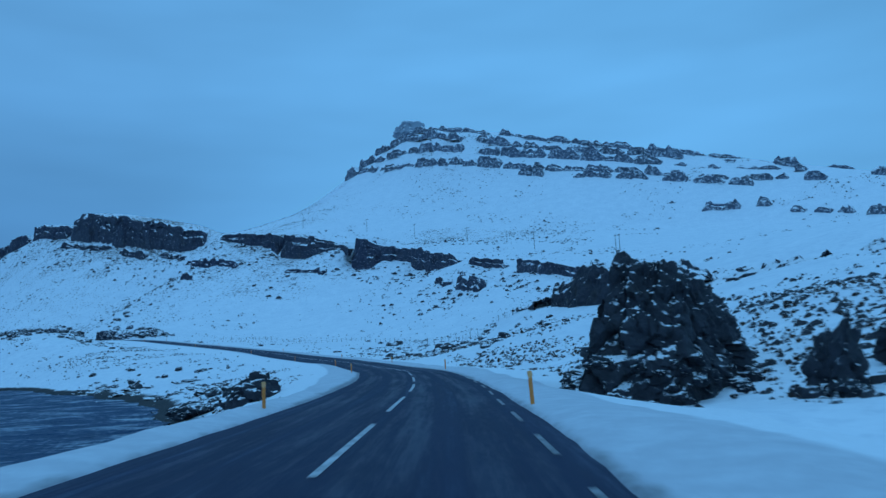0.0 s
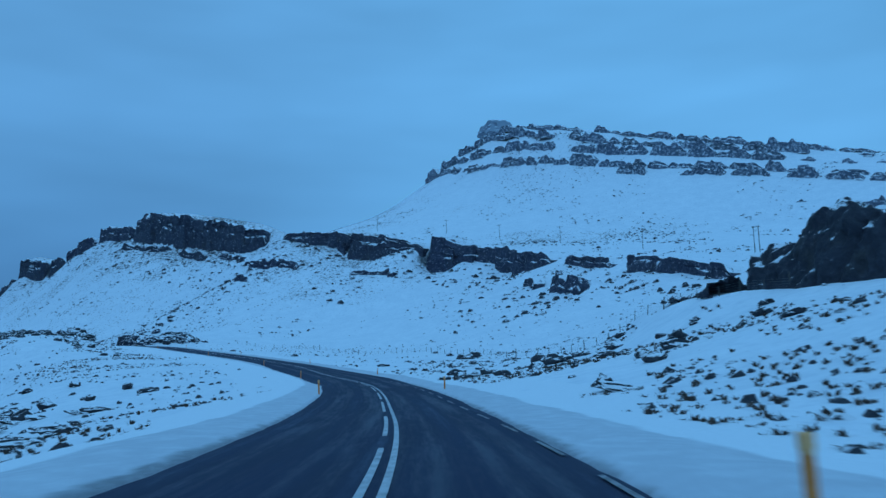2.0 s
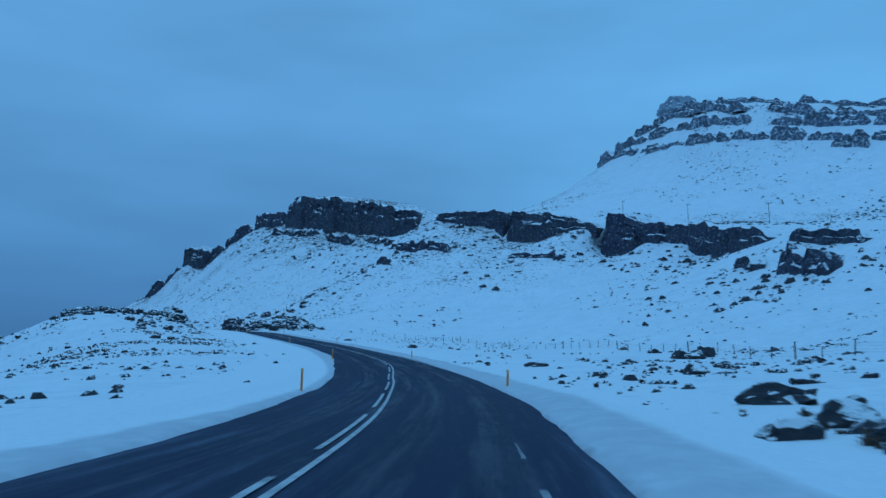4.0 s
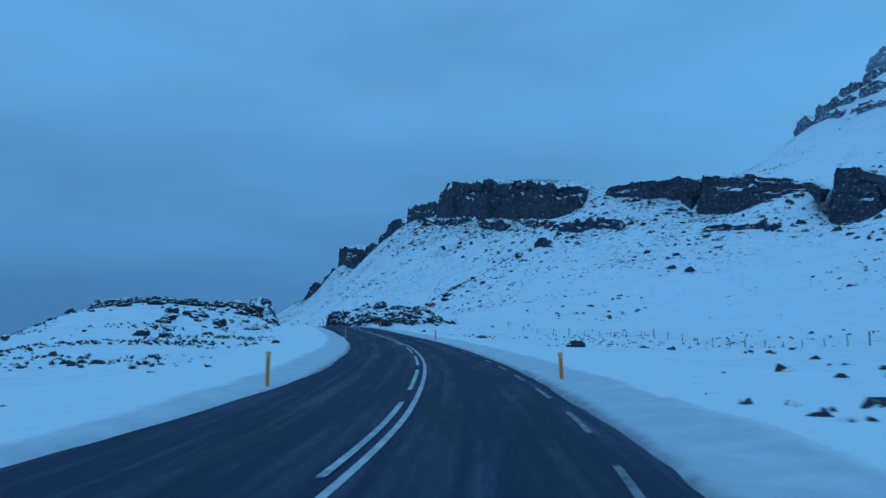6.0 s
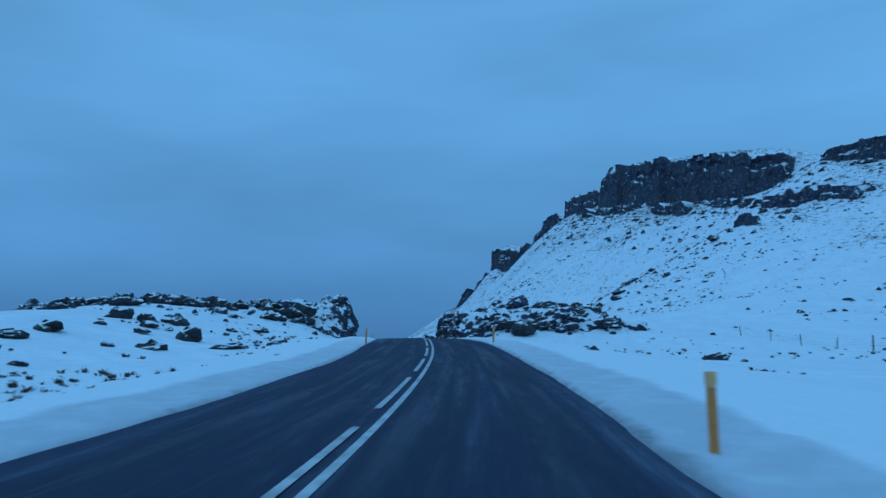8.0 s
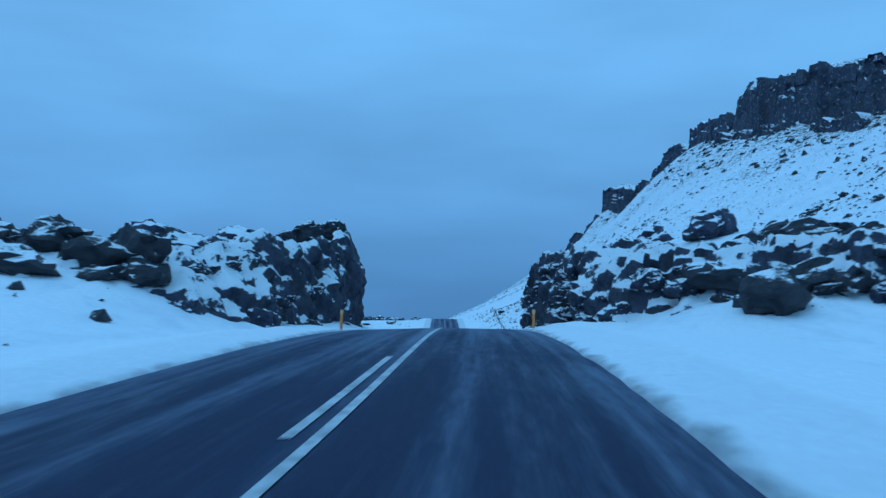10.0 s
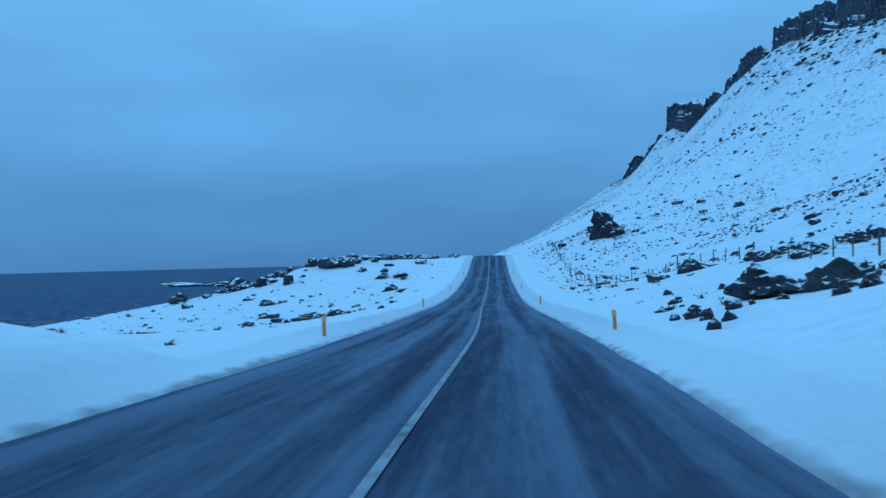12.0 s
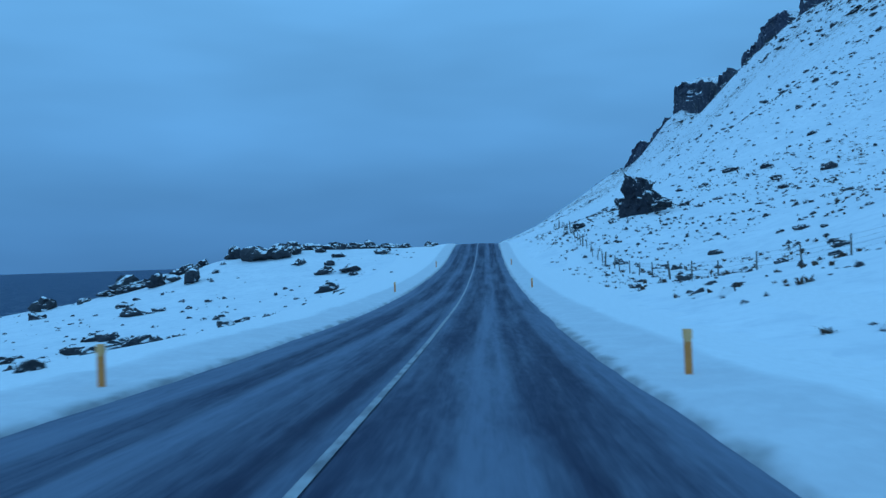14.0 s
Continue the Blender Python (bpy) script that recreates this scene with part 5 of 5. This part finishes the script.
def build_posts():
    rnd = random.Random(3)
    rows = ((-26, 4.15, -4.1), (23.3, 3.91, None), (27.5, None, -4.4), (76.0, 4.12, None), (78.8, None, -4.4), (125.7, 4.37, -4.1), (177, 4.15, -4.1), (227.6, 4.15, -4.1), (277.7, None, -4.1), (279.0, 4.15, None), (322, 4.0, -4.1), (363.7, 3.88, -4.1), (407.0, 4.6, -4.42), (444.5, 4.5, -4.45), (487, 4.4, -4.7), (529, 4.3, -4.5))
    for s, right, left in rows:
        for n in (right, left):
            if n is None:
                continue
            out = float(view_shift(s, 238)) * (1.05 if n < 0 else -0.2) if 140 < s < 240 else 0.0
            marker_post(s + rnd.uniform(-0.2, 0.2), n + out, rnd.uniform(-3, 3))


def fence_post(m, model=[]):
    if not model:
        bm = bmesh.new()
        rod(bm, (0, 0, -0.4), (0, 0, 1.15), 0.055, 0.045, 8)
        me = bpy.data.meshes.new("post")
        bm.to_mesh(me)
        bm.free()
        me.materials.append(MAT_WOOD)
        model.append(me)
    ob = new("post", model[0])
    ob.matrix_basis = m
    return ob


def build_fence(points, gap, seed, label):
    rnd = random.Random(seed)
    root = thing("fence", label, "fence", "sheep fences")
    p = along([(*q, 0) for q in points], gap)
    tops = []
    for k, (x, y, _) in enumerate(p):
        x, y = x + rnd.uniform(-0.15, 0.15), y + rnd.uniform(-0.15, 0.15)
        z = ground_at(x, y)
        tall = 1.35 if k % 6 == 0 else 1.0
        ob = fence_post(pose(x, y, z, rnd.uniform(-6, 6), rnd.uniform(-6, 6), 0) @ Matrix.Diagonal((1.5 if k % 6 == 0 else 1, 1.5 if k % 6 == 0 else 1, tall * rnd.uniform(0.85, 1.1), 1)))
        ob.parent = root
        tops.append(Vector((x, y, z)))
    for up in (0.25, 0.5, 0.75, 1.0):
        bm = bmesh.new()
        for a, b in zip(tops, tops[1:]):
            rod(bm, a + Vector((0, 0, up)), b + Vector((0, 0, up)), 0.006, None, 4)
        part("wire", bm, MAT_WIRE, root)
    return root


def power_pole(x, y, double):
    """A wooden pole with a crossarm and three insulators; a double one has two poles side by side."""
    z = ground_at(x, y)
    root = thing("power_pole", "weathered wooden H-frame power pole with a crossarm" if double else "weathered wooden power pole with a crossarm", "power pole", "power line on the plateau")
    for dx in ((-0.9, 0.9) if double else (0.0,)):
        bm = bmesh.new()
        rod(bm, (dx, 0, -1.0), (dx, 0, 9.5), 0.15, 0.11, 10)
        part("pole", bm, MAT_WOOD, root)
    bm = bmesh.new()
    box(bm, -1.5, 1.5, -0.07, 0.07, 9.0, 9.18, 0.01)
    part("crossarm", bm, MAT_WOOD, root)
    for dx in (-1.35, 0.0, 1.35):
        bm = bmesh.new()
        rod(bm, (dx, 0, 9.18), (dx, 0, 9.5), 0.05, 0.035, 8)
        part("insulator", bm, MAT_GLASS, root, "brown porcelain insulator")
    root.matrix_basis = pose(x, y, z, 0, 0, -35)
    return root


def build_lines():
    build_fence([(-150, 372), (-176, 396), (-200, 415), (-214, 421), (-228, 431), (-246, 447), (-268, 468), (-292, 490)], 3.6, 1, "wire fence on leaning wooden posts below the hillside")
    build_fence([(22, 150), (6, 196), (-8, 226), (-24, 262), (-46, 300), (-78, 336), (-108, 352)], 4.2, 2, "wire fence on thin wooden posts across the snowfield")
    for x, y in ((-115, 680), (-58, 634), (-20, 593), (16, 532), (51, 459), (79, 372)):
        power_pole(x, y, y == 372)


# ---------------------------------------------------------------- loose rock and grass
def build_boulders():
    rnd = random.Random(12)
    lab, g = "dark basalt boulder capped with snow", "boulders on the slopes"
    named = [  # single larger ones
        (8.1, 134, 2.4), (1.5, 118, 2.0), (-10.2, 158, 2.0), (-8.6, 157.8, 1.8), (-11.8, 155.6, 1.4), (-9.6, 155.0, 1.2), (-8.8, 155.8, 1.3), (-0.5, 170, 3.0), (4.7, 153, 2.2), (-14.9, 227, 2.6), (-19.4, 240, 2.2), (-2, 160, 2.4), (2, 176, 2.0),
        (-60, 267, 1.6), (-94, 317, 1.8), (-64, 170, 2.6), (-73, 192, 2.4), (-84, 197, 2.6), (-50, 169, 2.6), (-133, 296, 2.4), (-131, 292, 1.8), (-21, 97, 2.0), (-58, 179, 2.0),
        (-225, 440, 1.4), (-219, 444, 1.6), (-212, 447, 1.5), (-240, 494, 3.0), (-262, 504, 2.4), (-285, 566, 2.6), (-189, 403, 3.0), (-191, 400, 2.0), (-204, 440, 1.2),
        (-228, 389, 2.2), (-259, 396, 2.4), (-261, 423, 2.2), (-290, 439, 2.6), (-315, 419, 3.4), (-313, 426, 3.2), (-307, 435, 3.6), (-304, 401, 3.0), (-308, 463, 3.6), (-312, 437, 3.4),
    ]
    for k, (x, y, size) in enumerate(named):
        boulder(x, y, size, 1000 + k, lab, g)
    slab = "flat dark basalt slab lying in the snow"
    for k, (x, y, size, flat) in enumerate((  # single rocks on the fields: across, and how tall for that
        (-126.6, 292.8, 2.3, 0.75), (-118.1, 290.7, 2.6, 0.3), (-127.6, 289.4, 1.4, 0.5), (-136.1, 292.1, 2.4, 0.55), (-134.2, 293.6, 1.4, 0.9), (-146.6, 298.6, 2.6, 0.6), (-100.6, 281.1, 0.55, 0.9), (-139.0, 310.7, 2.8, 0.5),
        (-130.3, 299.5, 1.2, 0.5), (-138.2, 313.2, 1.6, 0.5), (-130.1, 302.6, 1.5, 0.45), (8.8, 136.7, 2.0, 1.2), (5.6, 126.4, 2.0, 0.4), (2.1, 112.5, 2.3, 0.3), (-0.5, 171.6, 3.4, 0.6), (-5.5, 153.1, 2.0, 0.6),
        (-11.2, 165.3, 2.4, 0.5), (7.4, 169.0, 3.4, 0.35), (4.1, 183.7, 2.4, 0.6), (15.6, 137.2, 1.5, 0.8), (-15.9, 227.1, 2.4, 0.6), (-13.6, 229.4, 2.4, 0.7), (-29.4, 105.9, 3.0, 0.4), (-19.6, 91.5, 2.4, 0.5), (-33.7, 113.0, 2.4, 0.4),
        (-58.7, 156.3, 3.2, 0.6), (-45.4, 149.2, 3.4, 0.3))):
        boulder(x, y, size, 2000 + k, slab if flat < 0.5 else lab, g, flat, 0.25, keep=45.0)
    for k, (x, y, size) in enumerate((  # dark blocks along the coast, largest on its low ridge
        (-316.2, 417.1, 4.6), (-307.9, 419.1, 3.9), (-300.4, 421.6, 3.4), (-311.5, 426.1, 3.0), (-303.4, 433.6, 4.0), (-310.3, 433.3, 3.4), (-301.8, 436.7, 4.2), (-321.7, 406.4, 4.2), (-294.4, 409.5, 2.6), (-276.8, 405.1, 2.7),
        (-276.8, 407.7, 1.8), (-257.9, 396.0, 2.2), (-243.5, 389.7, 1.7), (-240.1, 391.5, 2.7), (-227.0, 386.0, 1.9), (-201.7, 377.4, 1.0), (-286.1, 435.6, 3.0), (-283.3, 438.2, 3.0), (-279.7, 436.4, 2.1), (-291.4, 449.4, 2.4),
        (-294.3, 443.3, 1.8), (-214.3, 387.6, 1.2), (-248.6, 404.9, 0.9), (-269.7, 426.0, 2.8), (-238.2, 408.4, 0.8), (-242.1, 384.8, 1.8), (-294.9, 436.6, 2.3))):
        boulder(x, y, size, 3000 + k, "angular dark lava block at the coast", "lava blocks along the coast", 0.85 if size > 3.2 else 0.55, 0.15, keep=75.0)
    def field(count, s0, s1, n0, n1, low, high, seed, group):
        r = random.Random(seed)
        for k in range(count):
            s, f = r.uniform(s0, s1), r.random()
            n = n0 + (n1 - n0) * f
            q = on_road(s, n)
            size = low + (high - low) * r.random() ** 2.2
            boulder(q.x, q.y, size, seed * 997 + k, "small dark basalt boulder in the snow" if size < 1.4 else lab, group)
    field(46, 118, 215, 13, 34, 0.7, 2.4, 1, g)
    field(12, 60, 140, -10, -24, 0.6, 1.6, 2, "boulders by the shore")
    field(18, 110, 200, -14, -52, 0.6, 2.0, 3, "boulders by the shore")
    field(50, 290, 362, -14, -60, 0.7, 2.4, 4, "boulders on the left field")
    field(60, 425, 580, 14, 60, 0.8, 2.6, 5, g)
    field(90, 415, 560, -12, -90, 0.4, 1.4, 6, "boulders along the coast")
    field(16, 225, 350, 14, 60, 0.5, 1.3, 7, g)
    # the broken rock ridges
    def ridge(points, count, spread, low, high, seed, group, label, flat=0.68):
        r = random.Random(seed)
        p = along([(*q, 0) for q in points], 0.5)
        clumps = [r.uniform(0.03, 0.97) for _ in range(max(4, count // 9))]
        for k in range(count):
            at = r.random() if r.random() < 0.25 else r.choice(clumps) + r.gauss(0, 1.6) / (0.5 * len(p))
            x, y, _ = p[int(min(max(at, 0), 0.999) * len(p))]
            boulder(x + r.gauss(0, spread), y + r.gauss(0, spread), r.uniform(low, high), seed * 131 + k, label, group, flat, 0.22)
    ridge([(-148, 286), (-157, 302), (-158, 312), (-163, 322), (-168, 340)], 84, 3.2, 1.0, 3.8, 21, "broken rock on the ridge", "jagged dark lava block with snow in its hollows")
    ridge([(-155, 371), (-159, 381), (-166, 391), (-178, 402)], 60, 2.4, 0.7, 2.2, 22, "broken rock above the cutting", "jagged dark lava block with snow in its hollows")
    ridge([(-188, 480), (-176, 455), (-172, 440)], 16, 5.0, 1.4, 3.6, 23, "broken rock on the hillside", lab)
    ridge([(-318, 408), (-312, 426), (-307, 438), (-308, 462), (-318, 478)], 110, 3.2, 0.8, 2.8, 24, "lava blocks along the coast", "jagged dark lava block at the coast")
    slabs = "angular dark slab of basalt in the snow"
    for k, (x, y, size, flat) in enumerate(((-164.7, 367.2, 0.7, 0.9), (-163.4, 366.2, 0.6, 1.0), (-163.7, 368.6, 1.0, 0.6), (-172.0, 376.3, 0.9, 0.6), (-170.2, 372.7, 1.1, 0.35), (-165.7, 367.4, 0.5, 0.9), (-161.4, 364.6, 0.7, 0.8), (-160.6, 362.4, 0.6, 0.8))):
        boulder(x, y, size, 1600 + k, slabs, "slabs beyond the cutting", flat, 0.1)
    outcrop("rock_outcrop", "long dark slab of basalt tilted out of the snow", -164.0, 371.6, ground_at(-164.0, 371.6) + 0.35, (5.6, 2.8, 1.9), -14, 83, 4, tilt=(12, 8))
    # rubble on the shoulders on both sides before the cutting
    r = random.Random(33)
    for k in range(110):
        side = -1 if k < 60 else 1
        q = on_road(r.uniform(360, 372), side * (10.5 + (27 if side < 0 else 14) * r.random()))
        boulder(q.x, q.y, r.uniform(0.8, 2.8), 4400 + k, "jagged dark lava block with snow in its hollows", "broken rock above the cutting", 0.75, 0.15, keep=24.0)
    ridge([(-322, 404), (-314, 424), (-308, 440), (-309, 460)], 26, 2.2, 2.0, 3.8, 27, "lava blocks along the coast", "jagged dark lava block at the coast")
    ridge([(-22, 92), (-30, 110), (-48, 138), (-66, 164), (-80, 186)], 60, 2.6, 0.8, 2.8, 25, "lava blocks along the shore", "flat dark lava slab at the shore", 0.3)
    ridge([(-18, 64), (-20, 78), (-24, 90), (-31, 108)], 10, 1.4, 0.6, 1.4, 26, "lava blocks along the shore", "dark wet lava block at the shore")
    for x, y, size in ((-260, 472, (4, 4, 3.0)), (-251, 468, (3, 3, 2.4))):
        outcrop("rock_outcrop", "dark crag standing out of the hillside", x, y, ground_at(x, y) + 1.2, size, 30, 90 + int(size[0]), 5, MAT_ROCK)


def build_spike():
    x, y = -255.5, 470.0
    z = ground_at(x, y)
    base = [(x - 2.4, y - 2.6, z - 1.5), (x + 2.8, y - 2.2, z - 1.5), (x + 3.0, y + 2.4, z - 1.0), (x - 2.4, y + 2.2, z - 1.0)]
    top = [(x - 2.2, y - 1.2, z + 5.8), (x + 0.4, y - 1.3, z + 4.4), (x + 1.4, y + 1.2, z + 3.6), (x - 1.8, y + 1.2, z + 5.4)]
    tagged(new("rock_outcrop", hull_mesh("rock_outcrop", base, top, MAT_CRAG, 95, 0.25, 0.7, 1.2, 1.4)), "upright dark crag standing out of the hillside", "rock outcrop")


def in_patch(r, count, s0, s1, n0, n1, keep):
    """Random ground points beside the road, thinned by a patchy field."""
    s, n = r.uniform(s0, s1, count), r.uniform(n0, n1, count)
    i = np.clip(np.round(np.interp(s, S_ALL, np.arange(len(LINE)))).astype(int), 0, len(LINE) - 1)
    x, y = LINE[i, 0] + n * RIGHT[i, 0], LINE[i, 1] + n * RIGHT[i, 1]
    f = fractal(flat3(x, y, 9.0), 3, 71) * 0.5 + 0.5
    ok = (f > keep) & (np.abs(to_road(x, y)[1]) > 7.5)
    return x[ok], y[ok]


def scatter_stones(name, x, y, low, high, seed, label):
    """Many small stones as one object."""
    r = np.random.RandomState(seed)
    z = ground(x, y)
    ok = z > SEA - 0.2
    x, y, z = x[ok], y[ok], z[ok]
    base = np.array([(1, 0, 0), (0.45, 0.85, 0), (-0.6, 0.75, 0), (-1, -0.1, 0), (-0.4, -0.9, 0), (0.6, -0.7, 0), (0.45, 0.1, 0.62), (-0.35, 0.25, 0.7), (-0.1, -0.4, 0.55)], float)
    tri = np.array([(0, 1, 6), (1, 7, 6), (1, 2, 7), (2, 3, 7), (3, 8, 7), (3, 4, 8), (4, 5, 8), (5, 6, 8), (5, 0, 6), (6, 7, 8)])
    n, m = len(x), len(base)
    size = low + (high - low) * r.rand(n) ** 2.6
    a = r.rand(n) * 6.283
    v = base[None] * (1 + 0.35 * (r.rand(n, m, 1) - 0.5)) + 0.22 * (r.rand(n, m, 3) - 0.5)
    v = v * size[:, None, None] * 0.5 * np.stack([1 + 0.5 * r.rand(n), 0.6 + 0.5 * r.rand(n), 0.6 + 0.7 * r.rand(n)], -1)[:, None]
    c, s = np.cos(a)[:, None], np.sin(a)[:, None]
    xy = np.stack([v[..., 0] * c - v[..., 1] * s, v[..., 0] * s + v[..., 1] * c], -1)
    v = np.concatenate([xy + np.stack([x, y], -1)[:, None], v[..., 2:] + (z - 0.06 * size)[:, None, None]], -1)
    f = (tri[None] + (np.arange(n) * m)[:, None, None]).reshape(-1, 3)
    tagged(new(name, mesh_of(name, v.reshape(-1, 3), f.tolist(), MAT_STONE)), label, "stones", kind="stuff")


def scatter_grass(name, x, y, low, high, blades, seed, label):
    """Withered tussocks as one object: bent, pointed blades in tufts."""
    r = np.random.RandomState(seed)
    z = ground(x, y)
    n = len(x)
    tall = low + (high - low) * r.rand(n)
    k = n * blades
    cx, cy, cz, h = (np.repeat(q, blades) for q in (x, y, z, tall))
    a, out = r.rand(k) * 6.283, r.rand(k) ** 0.7
    dx, dy = np.cos(a), np.sin(a)
    root = np.stack([cx + dx * out * h * 0.45, cy + dy * out * h * 0.45, cz - 0.05], -1)
    hh = h * (0.55 + 0.6 * r.rand(k))
    lean = 0.35 + 0.7 * out
    tip = root + np.stack([dx * hh * lean, dy * hh * lean, hh * (1.0 - 0.35 * out)], -1)
    mid = root + np.stack([dx * hh * lean * 0.3, dy * hh * lean * 0.3, hh * 0.62], -1)
    w = (0.035 + 0.05 * r.rand(k)) * h / 0.4
    sx = np.stack([-dy * w, dx * w, 0 * w], -1)
    v = np.stack([root - sx, root + sx, mid + sx * 0.7, mid - sx * 0.7, tip], 1).reshape(-1, 3)
    b = np.arange(k)[:, None] * 5
    faces = (b + [[0, 1, 2, 3]]).tolist() + (b + [[3, 2, 4]]).tolist()
    tagged(new(name, mesh_of(name, v, faces, MAT_GRASS)), label, "grass", kind="stuff")


def build_cover():
    r = np.random.RandomState(4)
    lab = "small dark stones scattered in the snow"
    parts_xy = [in_patch(r, c, s0, s1, n0, n1, keep) for c, s0, s1, n0, n1, keep in (
        (2600, 70, 230, 8, 60, 0.48), (1300, 20, 130, 12, 60, 0.45), (1300, 50, 210, -9, -70, 0.50), (2200, 210, 360, -9, -80, 0.50), (1100, 210, 370, 9, 120, 0.56),
        (9000, 415, 640, 10, 170, 0.42), (2000, 415, 600, -9, -110, 0.48), (1800, 150, 330, 60, 220, 0.5))]
    scatter_stones("scattered_stones", np.concatenate([p[0] for p in parts_xy]), np.concatenate([p[1] for p in parts_xy]), 0.18, 1.0, 5, lab)
    # stones and blocks on the long slopes under the cliffs
    x, y = r.uniform(-540, 90, 22000), r.uniform(330, 830, 22000)
    f = fractal(flat3(x, y, 26.0), 3, 81) * 0.5 + 0.5
    ok = (f > 0.57) & (to_road(x, y)[1] > 60)
    x2, y2 = r.uniform(-60, 330, 9000), r.uniform(500, 800, 9000)
    f2 = fractal(flat3(x2, y2, 40.0), 3, 83) * 0.5 + 0.5
    x, y, ok = np.r_[x, x2], np.r_[y, y2], np.r_[ok, f2 > 0.56]
    x4, y4 = r.uniform(13, 34, 1700), r.uniform(30, 70, 1700)
    scatter_stones("broken_rock", x4, y4, 0.12, 0.9, 11, "broken dark stones in the snow round the outcrop")
    k = r.randint(0, len(SCARP), 1900)
    down = 3.0 + 26.0 * r.rand(1900) ** 1.7
    x3, y3 = SCARP[k, 0] - 0.62 * down + r.normal(0, 4, 1900), SCARP[k, 1] - 0.78 * down + r.normal(0, 4, 1900)
    scatter_stones("talus", x3, y3, 0.7, 3.4, 8, "broken basalt blocks in the snow below the cliffs")
    scatter_stones("scree", x[ok], y[ok], 0.3, 2.0, 6, "dark scree stones on the snowy slope")
    parts_xy = [in_patch(r, c, s0, s1, n0, n1, keep) for c, s0, s1, n0, n1, keep in (
        (2200, 62, 165, 9, 34, 0.42), (500, 150, 260, 9, 40, 0.58), (1500, 270, 345, -11, -42, 0.46), (600, 285, 350, 14, 80, 0.54), (500, 230, 290, -9, -40, 0.55), (500, 55, 140, -8, -24, 0.5), (600, 415, 520, 9, 40, 0.52), (1500, 480, 580, 9, 60, 0.45), (600, 402, 480, -8, -44, 0.48), (900, 26, 66, 12, 34, 0.40))]
    scatter_grass("tussock_grass", np.concatenate([p[0] for p in parts_xy]), np.concatenate([p[1] for p in parts_xy]), 0.12, 0.38, 12, 9, "withered brown tussocks sticking out of the snow")


def build_skerry():
    for k, (x, y, size) in enumerate(((-800, 590, (50, 30, 6)), (-760, 610, (40, 26, 6)))):
        outcrop("skerry", "low snow-covered rock skerry in the sea", x, y, SEA + 0.4, size, 20 + 10 * k, 120 + k, 4, MAT_ROCK, "skerries off the coast", "skerry")


build_near_rock()
build_cutting()
build_posts()
build_lines()
build_boulders()
build_spike()
build_rubble()
build_cover()
build_skerry()
